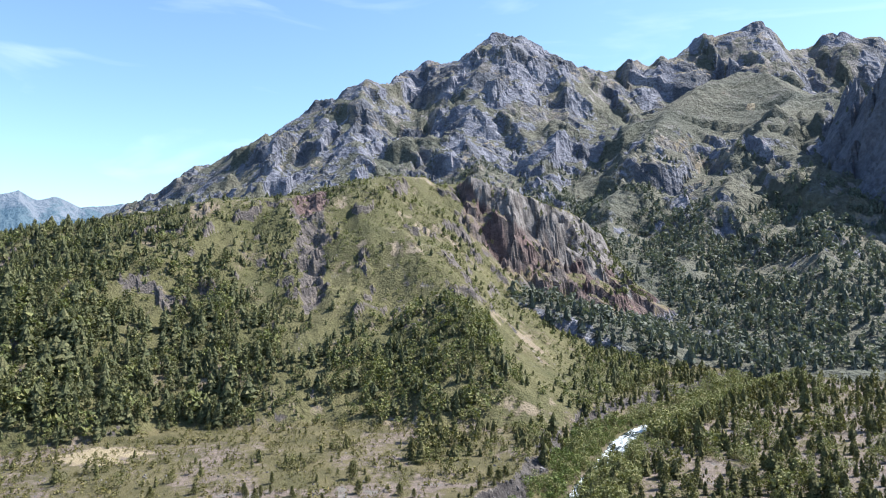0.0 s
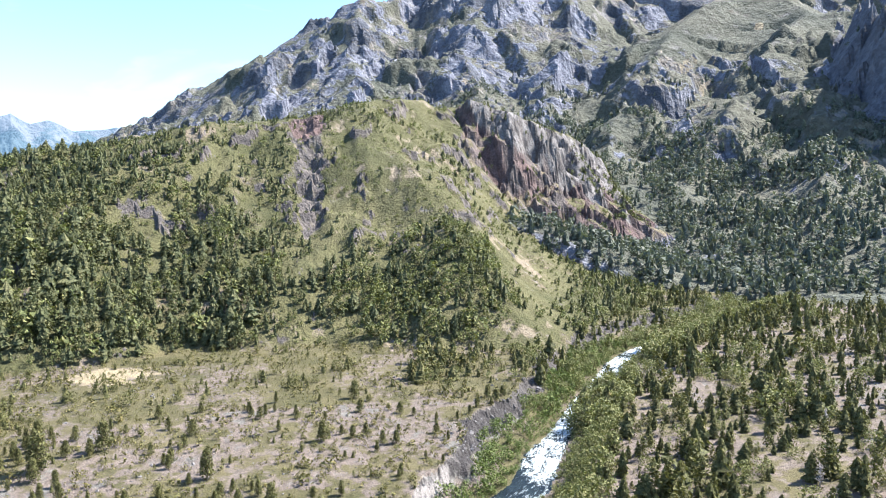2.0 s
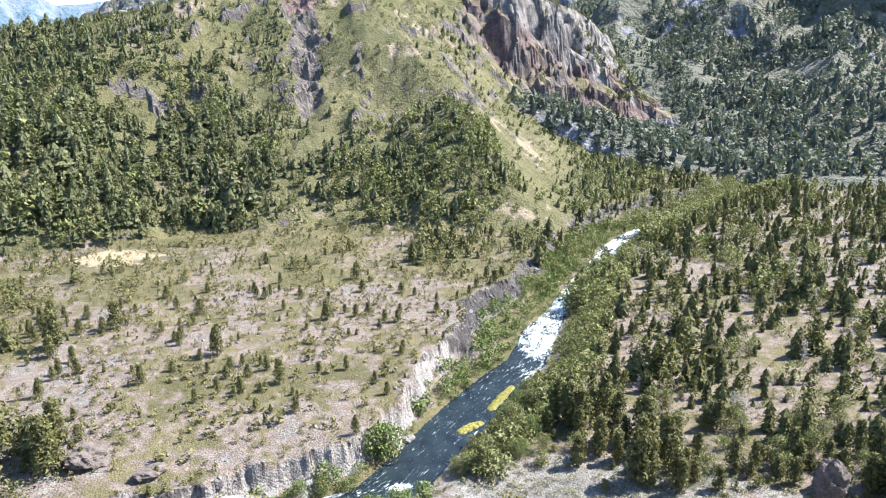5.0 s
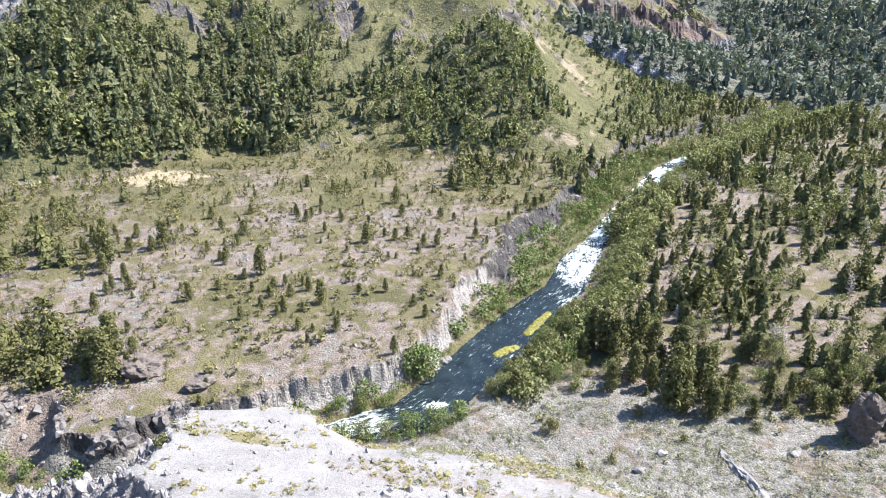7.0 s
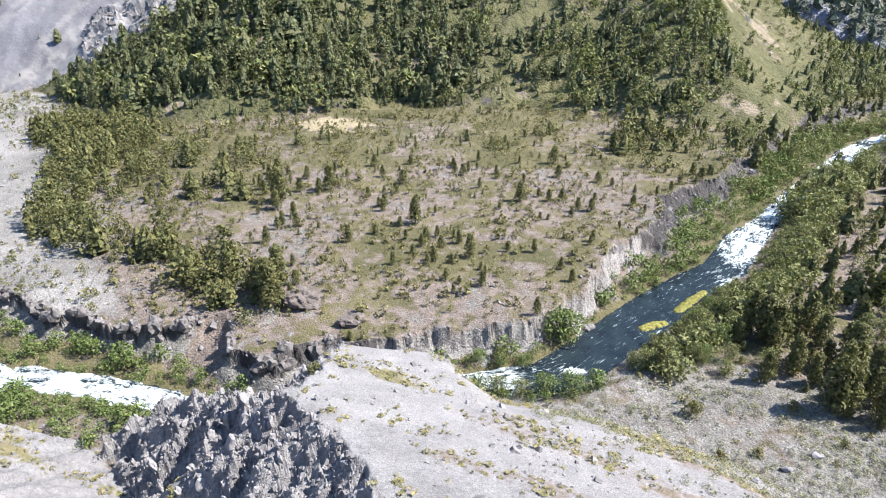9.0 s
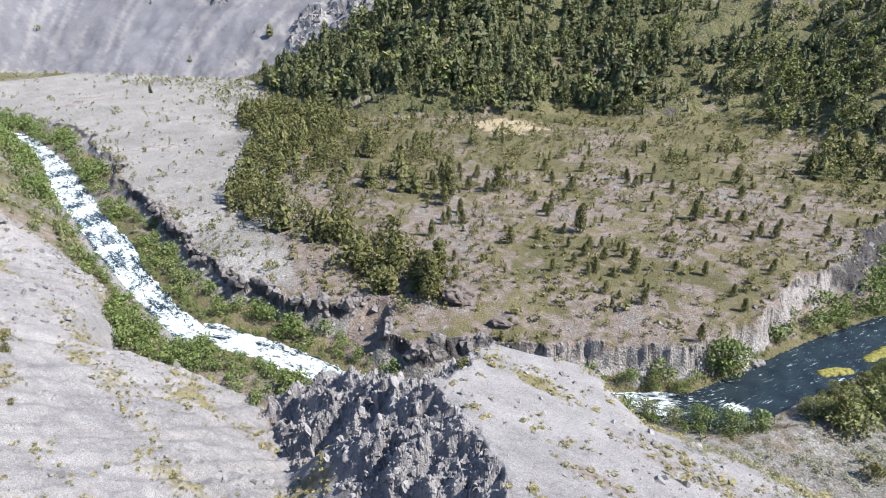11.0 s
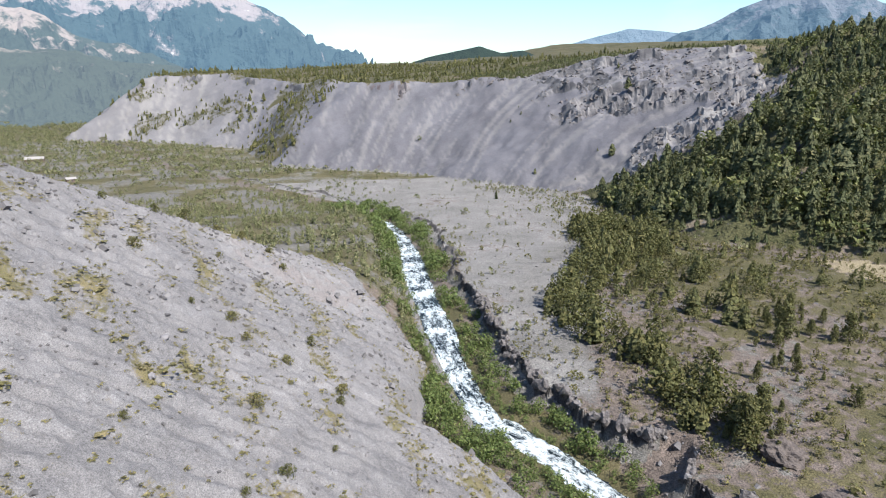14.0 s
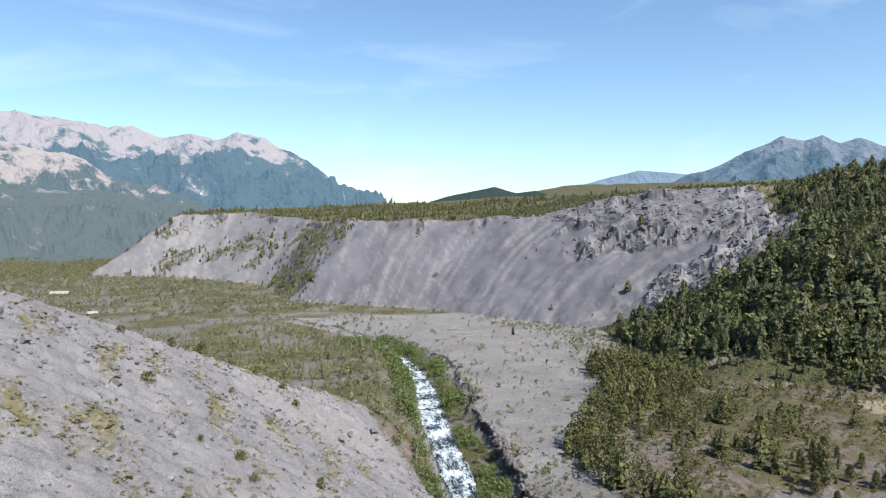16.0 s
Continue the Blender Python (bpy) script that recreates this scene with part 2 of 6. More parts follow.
    steep = (steep + scarp * (3.2 * ramp(steep, 30, 72) * (ribs - 0.3) + outcrop * (1 - 0.7 * ramp(steep, 52, 84)) * (8 * (ridged(x, y, 30, 4, 69) - 0.42) + 3.5 * (blocks(x, y, 15, 71, -0.1, 0.12) - 0.5))) + 9 * rib * ramp(steep, 5, 30)
             + (1 - scarp) * ramp(steep, 8, 60) * (8 * (gully - 0.5) + 5 * big + 3.5 * crags) - 7 * ravine + ravine * 8 * (ridged(x, y, 16, 4, 75) - 0.3))
    edge_r = np.interp(az, [-26, -20, -15, -10, -6, -2, 2], [640, 590, 550, 522, 524, 540, 900]) + 24 * mid + 16 * big + 5 * wob
    fluted = ridged(x, y, 30, 5, 77)
    wall = np.clip(r - edge_r + 5 * (fluted - 0.45), 0, 160) * ramp(-az, 1.0, 2.6)
    gap = ramp(fbm(x, y, 75, 3, 82), -0.45, 0.1)
    shelf = 30 + 26 * np.clip(big + 0.4, 0, 1)
    steep = (steep + 1.25 * gap * np.minimum(wall, 12) + 0.26 * np.clip(wall - 12, 0, shelf) + (0.85 - 0.5 * ramp(-az, 9, 12.5)) * np.clip(wall - 12 - shelf, 0, 110)
             + ramp(wall, 0.5, 10) * (9 * (ridged(x, y, 62, 4, 78, 0.4) - 0.42) + 8 * (blocks(x, y, 24, 80, -0.1, 0.12) - 0.5) + 3.5 * (cells(x, y, 9, 84) - 0.5) * ramp(-wall, -48, -30)) + ramp(wall, 40, 70) * 2.5 * (ridged(x * 1.2, y * 0.3, 9, 3, 79) - 0.4))
    cap = plateau - level - 8 + 4 * big + 0.05 * np.clip(up - 260, 0, 700) - 12 * scarp * ramp(az, 48, 55) * ramp(-az, -80, -72) * (1 - ramp(up, 120, 330))
    steep = steep + scarp * 7 * ramp(steep - cap, -9, -5) * ramp(fbm(lean, 0 * lean, 3.5, 3, 76) + 0.25 * wob, 0.0, 0.3)
    rise = soft_min(steep, cap, 8 - 4.5 * scarp)
    rise = np.where(up > 0, np.maximum(rise, 0), 0)
    gully_cliff = (wall > 0.5) & (steep < cap + 10) & (rise > 4)
    on_hill = rise > 0.4
    lower = np.exp(-rise / 40)
    z = np.where(on_hill, rise + (level + 8) * (1 - lower) + np.minimum(z, level + 30) * lower, z)
    # mountain behind
    crest = polar(CREST)
    far = np.interp(az, [c[0] for c in CREST], [c[2] for c in CREST])
    top = np.interp(az, [c[0] for c in CREST], [EYE_Z + c[2] * math.tan(radians(c[1])) for c in CREST])
    start = np.interp(az, [-60, -36, -24, -14, -6, 10, 25, 40], [420, 500, 640, 720, 780, 860, 1100, 1300])
    t = np.clip((r - start) / (far - start), 0, 1.5)
    base = 18 + 45 * ramp(az, -26, -4) + 20 * ramp(r, 500, 900)
    body = base + (top - base) * np.where(t < 1, 0.45 * t + 0.40 * t ** 2.5, 0.85 - 0.5 * (t - 1))
    mt = np.where(r > 350, body, -80.0)
    rough = ridged(x, y, 340, 4, 83, 0.45)
    for spur_rows in SPURS:
        mt = soft_max(mt, tent(x, y, polar(spur_rows), 0.55) + 16 * (rough - 0.5), 45)
    mt = soft_max(mt, tent(x, y, crest, 0.95), 8)
    knolls = blocks(x, y, 150, 85, 0.0, 0.42)
    small = blocks(x, y, 52, 87, 0.05, 0.45)
    grow = np.clip((r - start) / 260, 0, 1)
    calm = 1 - 0.8 * ramp(-az, 15, 19) * ramp(az, -31, -28) * ramp(r, 1180, 1280) * ramp(-r, -1700, -1620)
    near_top = ramp(mt, top - 70, top - 5)
    mt = mt + grow * calm * (1 - 0.55 * near_top) * (18 * (rough - 0.45) + 26 * knolls + 7 * small + 9 * fbm(x, y, 60, 4, 89)) + 15 * near_top * (ridged(x, y, 85, 4, 91) - 0.5)
    # a big shaded wall on the right shoulder
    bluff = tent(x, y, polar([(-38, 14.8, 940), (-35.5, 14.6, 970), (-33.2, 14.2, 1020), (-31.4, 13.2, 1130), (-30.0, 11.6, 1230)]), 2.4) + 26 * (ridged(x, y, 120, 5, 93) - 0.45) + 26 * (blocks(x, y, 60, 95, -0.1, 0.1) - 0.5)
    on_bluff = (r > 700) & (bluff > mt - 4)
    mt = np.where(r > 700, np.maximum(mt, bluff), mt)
    ends = ramp(az, -75, -62) * ramp(-az, -44, -34) * ramp(r, 380, 480)
    mt = mt * ends - 80 * (1 - ends)
    on_mt = mt > z
    z = np.where(on_mt, mt, z)
    z = z + np.clip(r - 2400, 0, 900) * 0.10 * (1 - ramp(az, 50, 60) * ramp(-az, -118, -106))
    masks = dict(az=az, r=r, q=q, north=north, strip=strip, cut=cut_t, near=is_near, crag=crag_mask, hill=on_hill & ~on_mt, scarp=scarp, lean=lean, scar=scar, outcrop=outcrop, border=border, rib=rib, line=line,
                 rise=rise, up=up, steep=steep, cap=cap, mt=on_mt, gully=gully_cliff & ~on_mt, big=big, mid=mid, wob=wob, rough=rough, bench=bench, level=level, ribs=ribs,
                 wall=wall, shelf=shelf, ravine=ravine, crags=crags, knolls=knolls, small=small, bluff=on_bluff, notch=notch, place=place, x=x, y=y)
    return z, masks


# ---- the ground's grids: rings about the middle of the place, finer ahead ----
def grid(az_deg, r_line, closed):
    a, r = np.meshgrid(np.radians(az_deg), r_line, indexing="ij")
    x, y = -np.sin(a) * r, np.cos(a) * r
    z, m = land(x, y)
    return dict(a=a, r=r, x=x, y=y, z=z, m=m, closed=closed)


AHEAD = np.arange(-40, 100.01, 0.19)
SPLIT = 400            # columns before the escarpment's end of the view
R_IN = np.concatenate([np.linspace(0.002, 46, 10), np.arange(46.5, 130, 0.7), np.arange(130, 300, 1.35), np.arange(300, 639, 2.7), [640]])
GRIDS = [grid(np.concatenate([AHEAD, np.arange(104, 318, 4.0)]), R_IN, True),
         grid(AHEAD[:SPLIT + 1], np.concatenate([np.arange(640, 1000, 4.0), np.arange(1000, 2120, 5.0), np.arange(2130, 4800, 130.0)]), False),
         grid(AHEAD[SPLIT:], np.concatenate([np.arange(640, 1100, 6.0), np.arange(1100, 4800, 40.0)]), False),
         grid(np.concatenate([AHEAD[-1:], np.arange(104, 318, 4.0), [320.0]]), np.concatenate([np.arange(640, 2000, 40.0), np.arange(2000, 4800, 150.0)]), False)]

# ---- materials ----
def material(name, rough=0.9):
    m = bpy.data.materials.new(name)
    m.use_nodes = True
    t = m.node_tree
    b = t.nodes["Principled BSDF"]
    b.inputs["Roughness"].default_value = rough
    b.inputs["Specular IOR Level"].default_value = 0.25
    return m, t, b


def noise_node(t, scale, detail=5, rough=0.6, stretch=None):
    tc = t.nodes.new("ShaderNodeNewGeometry")
    n = t.nodes.new("ShaderNodeTexNoise")
    n.inputs["Scale"].default_value, n.inputs["Detail"].default_value, n.inputs["Roughness"].default_value = scale, detail, rough
    if stretch:
        mp = t.nodes.new("ShaderNodeMapping")
        mp.inputs["Scale"].default_value = stretch
        t.links.new(tc.outputs["Position"], mp.inputs["Vector"])
        t.links.new(mp.outputs["Vector"], n.inputs["Vector"])
    else:
        t.links.new(tc.outputs["Position"], n.inputs["Vector"])
    return n.outputs["Fac"]


def mix_node(t, fac, a, b, blend="MIX"):
    m = t.nodes.new("ShaderNodeMix")
    m.data_type, m.blend_type = "RGBA", blend
    for key, v in (("Factor", fac), ("A", a), ("B", b)):
        if isinstance(v, bpy.types.NodeSocket):
            t.links.new(v, m.inputs[key])
        elif key == "Factor":
            m.inputs[key].default_value = v
        else:
            m.inputs[key].default_value = (*v, 1)
    return m.outputs["Result"]


def range_node(t, v, a, b, c=0.0, d=1.0):
    m = t.nodes.new("ShaderNodeMapRange")
    t.links.new(v, m.inputs["Value"])
    for key, w in (("From Min", a), ("From Max", b), ("To Min", c), ("To Max", d)):
        m.inputs[key].default_value = w
    return m.outputs["Result"]


def math_node(t, op, a, b):
    m = t.nodes.new("ShaderNodeMath")
    m.operation = op
    for n, v in enumerate((a, b)):
        if isinstance(v, bpy.types.NodeSocket):
            t.links.new(v, m.inputs[n])
        else:
            m.inputs[n].default_value = v
    return m.outputs["Value"]


def bump(t, b, height, strength, distance):
    n = t.nodes.new("ShaderNodeBump")
    n.inputs["Strength"].default_value, n.inputs["Distance"].default_value = strength, distance
    t.links.new(height, n.inputs["Height"])
    t.links.new(n.outputs["Normal"], b.inputs["Normal"])


def warm(c):
    """A touch less green, as these plants are olive."""
    return (c[0] * 1.12, c[1] * 0.98, c[2] * 1.42)


def land_material(name, grain, rock_a, rock_b, green_a=(0.065, 0.075, 0.026), green_b=(0.115, 0.115, 0.045), dry_a=(0.235, 0.195, 0.105), dry_b=(0.16, 0.14, 0.075),
                  stone_a=(0.27, 0.255, 0.255), stone_b=(0.17, 0.16, 0.165), bare=(0.37, 0.31, 0.205), pale_stone=(0.355, 0.33, 0.32), pale_rock=(0.36, 0.345, 0.35), pebbles=0.2, speckle=1.0, dark_rock=(0.08, 0.08, 0.09), relief=0.9):
    """Loose stones, over which lie dry grass, green cover and bare rock as the ground's own masks say. grain: the size of the finest pattern, metres."""
    green_a, green_b, dry_a, dry_b = (warm(c) for c in (green_a, green_b, dry_a, dry_b))
    m, t, b = material(name, 0.95)
    at = t.nodes.new("ShaderNodeAttribute")
    at.attribute_name = "cover"
    sep = t.nodes.new("ShaderNodeSeparateColor")
    t.links.new(at.outputs["Color"], sep.inputs["Color"])
    at2 = t.nodes.new("ShaderNodeAttribute")
    at2.attribute_name = "stain"
    sep2 = t.nodes.new("ShaderNodeSeparateColor")
    t.links.new(at2.outputs["Color"], sep2.inputs["Color"])
    fine, mid, wide = noise_node(t, 1.0 / grain, 4, 0.7), noise_node(t, 0.22 / grain, 5), noise_node(t, 0.03 / grain, 3)
    stone = mix_node(t, range_node(t, mid, 0.35, 0.68), stone_a, stone_b)
    geo = t.nodes.new("ShaderNodeNewGeometry")
    vor = t.nodes.new("ShaderNodeTexVoronoi")
    vor.inputs["Scale"].default_value = 0.9 / grain
    t.links.new(geo.outputs["Position"], vor.inputs["Vector"])
    vsep = t.nodes.new("ShaderNodeSeparateColor")
    t.links.new(vor.outputs["Color"], vsep.inputs["Color"])
    pebble = mix_node(t, vsep.outputs["Red"], (0.62, 0.61, 0.62), (1.3, 1.3, 1.3))
    stone = mix_node(t, sep2.outputs["Green"], stone, pale_stone)
    stone = mix_node(t, 1.0, stone, mix_node(t, range_node(t, wide, 0.34, 0.66), (0.87, 0.865, 0.87), (1.1, 1.1, 1.1)), "MULTIPLY")
    stone = mix_node(t, pebbles, stone, pebble, "MULTIPLY")
    dry = mix_node(t, range_node(t, mid, 0.35, 0.65), dry_a, dry_b)
    green = mix_node(t, range_node(t, wide, 0.35, 0.65), green_a, green_b)
    dry = mix_node(t, sep2.outputs["Blue"], dry, bare)
    rock = mix_node(t, range_node(t, mid, 0.38, 0.62), rock_a, rock_b)
    rock = mix_node(t, math_node(t, "MULTIPLY", sep2.outputs["Green"], 0.8), rock, pale_rock)
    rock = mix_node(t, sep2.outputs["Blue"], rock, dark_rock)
    rock = mix_node(t, sep2.outputs["Red"], rock, mix_node(t, range_node(t, mid, 0.4, 0.6), (0.2, 0.128, 0.122), (0.105, 0.07, 0.073)))

    def spread(mask):
        v = math_node(t, "ADD", mask, range_node(t, math_node(t, "ADD", fine, mid), 0.6, 1.4, -0.42, 0.42))
        return range_node(t, v, 0.38, 0.62)
    c = mix_node(t, spread(sep.outputs["Blue"]), stone, dry)
    green_mask = math_node(t, "SUBTRACT", sep.outputs["Green"], math_node(t, "MULTIPLY", sep2.outputs["Blue"], 0.8))
    c = mix_node(t, spread(green_mask), c, green)
    c = mix_node(t, spread(sep.outputs["Red"]), c, rock)
    c = mix_node(t, 1.0, c, mix_node(t, range_node(t, fine, 0.36, 0.64), (0.69 - 0.2 * speckle,) * 3, (0.69 + 0.17 * speckle,) * 3), "MULTIPLY")
    t.links.new(c, b.inputs["Base Color"])
    bump(t, b, math_node(t, "ADD", math_node(t, "ADD", fine, mid), math_node(t, "MULTIPLY", vor.outputs["Distance"], -1.2 * pebbles)), 1.0, grain * relief)
    return m


MAT_TERRACE = land_material("terrace_ground", 0.42, speckle=1.5, rock_a= (0.13, 0.118, 0.115), rock_b=(0.06, 0.055, 0.056), stone_a=(0.232, 0.222, 0.207), stone_b=(0.16, 0.153, 0.144), pale_stone=(0.325, 0.314, 0.308), pale_rock=(0.33, 0.305, 0.295),
                            dry_a=(0.215, 0.198, 0.122), dry_b=(0.145, 0.136, 0.084), green_a=(0.085, 0.092, 0.03), green_b=(0.14, 0.14, 0.052), dark_rock=(0.055, 0.05, 0.052), pebbles=0.4)
MAT_LAND = land_material("stony_ground", 0.19, pebbles=0.3, speckle=1.2, stone_a=(0.28, 0.271, 0.279), stone_b=(0.184, 0.179, 0.187), pale_stone=(0.302, 0.292, 0.299), rock_a=(0.2, 0.193, 0.205), rock_b=(0.115, 0.11, 0.119), dry_a=(0.225, 0.195, 0.125), dry_b=(0.17, 0.15, 0.09), green_a=(0.14, 0.15, 0.05), green_b=(0.20, 0.195, 0.075))
MAT_HILL = land_material("hill_ground", 1.4, (0.19, 0.165, 0.155), (0.10, 0.09, 0.092), bare=(0.30, 0.25, 0.19), green_a=(0.08, 0.094, 0.029), green_b=(0.13, 0.139, 0.048), dry_a=(0.195, 0.178, 0.085), dry_b=(0.142, 0.137, 0.063))
MAT_SCARP = land_material("escarpment_ground", 1.6, (0.21, 0.20, 0.205), (0.12, 0.115, 0.125), stone_a=(0.186, 0.182, 0.204), stone_b=(0.16, 0.156, 0.178), pale_stone=(0.32, 0.305, 0.30), pebbles=0.04, speckle=0.22, relief=0.25)
# bluer rock and grass: the haze over the mountain is put into these colours
MAT_MOUNT = land_material("hazy_mountain_rock", 7.0, (0.27, 0.28, 0.34), (0.155, 0.166, 0.222), green_a=(0.086, 0.108, 0.062), green_b=(0.138, 0.155, 0.086), dry_a=(0.2, 0.2, 0.12), dark_rock=(0.065, 0.075, 0.095))


def leaf_material(name, a, b, c):
    a, b, c = ((k[0] * 0.95, k[1] * 0.84, k[2] * 0.97) for k in (a, b, c))
    m, t, bs = material(name, 0.7)
    g = t.nodes.new("ShaderNodeNewGeometry")
    o = t.nodes.new("ShaderNodeObjectInfo")
    v = math_node(t, "FRACT", math_node(t, "ADD", g.outputs["Random Per Island"], o.outputs["Random"]), 0.0)
    col = mix_node(t, range_node(t, v, 0.0, 0.6), a, b)
    col = mix_node(t, range_node(t, v, 0.6, 1.0), col, c)
    # shade in the gaps between leaves, put into the colour by noise
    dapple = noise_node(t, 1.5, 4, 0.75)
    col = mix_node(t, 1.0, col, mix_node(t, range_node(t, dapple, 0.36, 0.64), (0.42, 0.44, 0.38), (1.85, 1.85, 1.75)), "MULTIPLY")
    t.links.new(col, bs.inputs["Base Color"])
    bump(t, bs, dapple, 0.5, 0.4)
    # leaves let some light through
    thin = t.nodes.new("ShaderNodeBsdfTranslucent")
    t.links.new(mix_node(t, 1.0, col, (1.5, 1.6, 0.9), "MULTIPLY"), thin.inputs["Color"])
    both = t.nodes.new("ShaderNodeMixShader")
    both.inputs["Fac"].default_value = 0.17
    t.links.new(bs.outputs["BSDF"], both.inputs[1])
    t.links.new(thin.outputs["BSDF"], both.inputs[2])
    t.links.new(both.outputs["Shader"], t.nodes["Material Output"].inputs["Surface"])
    return m


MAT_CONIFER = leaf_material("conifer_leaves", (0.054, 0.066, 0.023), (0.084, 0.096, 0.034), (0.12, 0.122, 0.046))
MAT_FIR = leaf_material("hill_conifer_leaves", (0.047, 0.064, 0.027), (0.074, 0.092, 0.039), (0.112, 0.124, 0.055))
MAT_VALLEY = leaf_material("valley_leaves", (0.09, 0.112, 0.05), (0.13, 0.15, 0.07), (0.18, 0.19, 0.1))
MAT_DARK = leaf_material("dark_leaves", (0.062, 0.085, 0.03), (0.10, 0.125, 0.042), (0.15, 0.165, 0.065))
# leaves of the far forest, with the distance's blue haze painted in
MAT_FORE = leaf_material("hazy_mountain_leaves", (0.056, 0.08, 0.06), (0.08, 0.106, 0.08), (0.104, 0.126, 0.1))
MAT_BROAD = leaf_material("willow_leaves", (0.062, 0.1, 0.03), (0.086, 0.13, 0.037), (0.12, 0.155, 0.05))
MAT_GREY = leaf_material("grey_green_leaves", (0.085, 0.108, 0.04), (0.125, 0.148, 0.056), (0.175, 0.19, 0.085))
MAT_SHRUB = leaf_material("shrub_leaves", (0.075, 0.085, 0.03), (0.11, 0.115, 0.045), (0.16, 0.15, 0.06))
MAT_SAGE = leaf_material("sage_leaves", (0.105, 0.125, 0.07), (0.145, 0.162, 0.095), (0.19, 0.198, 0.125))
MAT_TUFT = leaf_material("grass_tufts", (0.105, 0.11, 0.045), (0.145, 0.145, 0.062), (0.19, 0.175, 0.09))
MAT_STONE, _t, _b = material("loose_stone", 0.95)
_g = _t.nodes.new("ShaderNodeNewGeometry")
_t.links.new(mix_node(_t, _g.outputs["Random Per Island"], (0.09, 0.085, 0.088), (0.205, 0.196, 0.2)), _b.inputs["Base Color"])
bump(_t, _b, noise_node(_t, 9.0, 5), 0.7, 0.08)
MAT_CRAG, _t, _b = material("crag_stone", 0.95)
_g = _t.nodes.new("ShaderNodeNewGeometry")
_t.links.new(mix_node(_t, _g.outputs["Random Per Island"], (0.12, 0.115, 0.123), (0.2, 0.192, 0.202)), _b.inputs["Base Color"])
bump(_t, _b, noise_node(_t, 5.0, 6), 0.4, 0.1)
MAT_ROCK, _t, _b = material("dark_rock", 0.95)
_n = noise_node(_t, 0.9, 7, 0.7)
_t.links.new(mix_node(_t, range_node(_t, _n, 0.35, 0.65), (0.15, 0.125, 0.115), (0.07, 0.06, 0.058)), _b.inputs["Base Color"])
bump(_t, _b, _n, 1.0, 0.5)
MAT_CLIFF, _t, _b = material("lava_wall", 0.95)
_n = noise_node(_t, 1.3, 7, 0.7)
_t.links.new(mix_node(_t, range_node(_t, _n, 0.35, 0.65), (0.18, 0.165, 0.163), (0.08, 0.073, 0.076)), _b.inputs["Base Color"])
bump(_t, _b, _n, 1.0, 0.4)
MAT_DEAD, _t, _b = material("bleached_wood", 0.9)
_t.links.new(mix_node(_t, noise_node(_t, 5.0, 4), (0.36, 0.33, 0.32), (0.24, 0.22, 0.215)), _b.inputs["Base Color"])
MAT_PLANK, _t, _b = material("weathered_boards", 0.85)
_t.links.new(mix_node(_t, noise_node(_t, 3.0, 4, 0.6, (1, 1, 0.1)), (0.20, 0.15, 0.11), (0.11, 0.085, 0.07)), _b.inputs["Base Color"])
MAT_TIN, _t, _b = material("pale_sheet_roof", 0.45)
_t.links.new(mix_node(_t, noise_node(_t, 1.2, 5), (0.34, 0.32, 0.31), (0.24, 0.225, 0.215)), _b.inputs["Base Color"])
MAT_BAR = leaf_material("river_bar_grass", (0.13, 0.14, 0.03), (0.18, 0.18, 0.045), (0.22, 0.21, 0.07))
MAT_BARK, _t, _b = material("bark", 0.95)
_t.links.new(mix_node(_t, noise_node(_t, 6.0, 4), (0.11, 0.085, 0.065), (0.19, 0.16, 0.13)), _b.inputs["Base Color"])

MAT_WATER, _t, _b = material("river_water", 0.08)
_b.inputs["Specular IOR Level"].default_value = 0.12
_at = _t.nodes.new("ShaderNodeAttribute")
_at.attribute_name = "foam"
_fl = _t.nodes.new("ShaderNodeAttribute")
_fl.attribute_name = "flow"
_mp = _t.nodes.new("ShaderNodeMapping")
_mp.inputs["Scale"].default_value = (0.5, 1.5, 1.0)
_nt = _t.nodes.new("ShaderNodeTexNoise")
_nt.inputs["Scale"].default_value, _nt.inputs["Detail"].default_value, _nt.inputs["Roughness"].default_value, _nt.inputs["Distortion"].default_value = 1.0, 9, 0.7, 1.0
_t.links.new(_fl.outputs["Vector"], _mp.inputs["Vector"])
_t.links.new(_mp.outputs["Vector"], _nt.inputs["Vector"])
_n = _nt.outputs["Fac"]
_f = range_node(_t, math_node(_t, "ADD", _at.outputs["Fac"], range_node(_t, _n, 0.3, 0.7, -0.42, 0.42)), 0.44, 0.84)
_ms = _t.nodes.new("ShaderNodeMapping")
_ms.inputs["Scale"].default_value = (0.3, 2.3, 1.0)
_ns = _t.nodes.new("ShaderNodeTexNoise")
_ns.inputs["Scale"].default_value, _ns.inputs["Detail"].default_value, _ns.inputs["Roughness"].default_value, _ns.inputs["Distortion"].default_value = 1.0, 7, 0.75, 0.6
_t.links.new(_fl.outputs["Vector"], _ms.inputs["Vector"])
_t.links.new(_ms.outputs["Vector"], _ns.inputs["Vector"])
_f = math_node(_t, "MAXIMUM", _f, range_node(_t, math_node(_t, "ADD", _ns.outputs["Fac"], math_node(_t, "MULTIPLY", _at.outputs["Fac"], 0.14)), 0.60, 0.72, 0.0, 0.75))
_w = mix_node(_t, range_node(_t, noise_node(_t, 0.2, 3), 0.35, 0.65), (0.008, 0.012, 0.017), (0.014, 0.022, 0.027))
_t.links.new(mix_node(_t, _f, _w, (0.58, 0.65, 0.69)), _b.inputs["Base Color"])
_t.links.new(range_node(_t, _f, 0, 1, 0.1, 0.8), _b.inputs["Roughness"])
bump(_t, _b, _n, 0.35, 0.4)


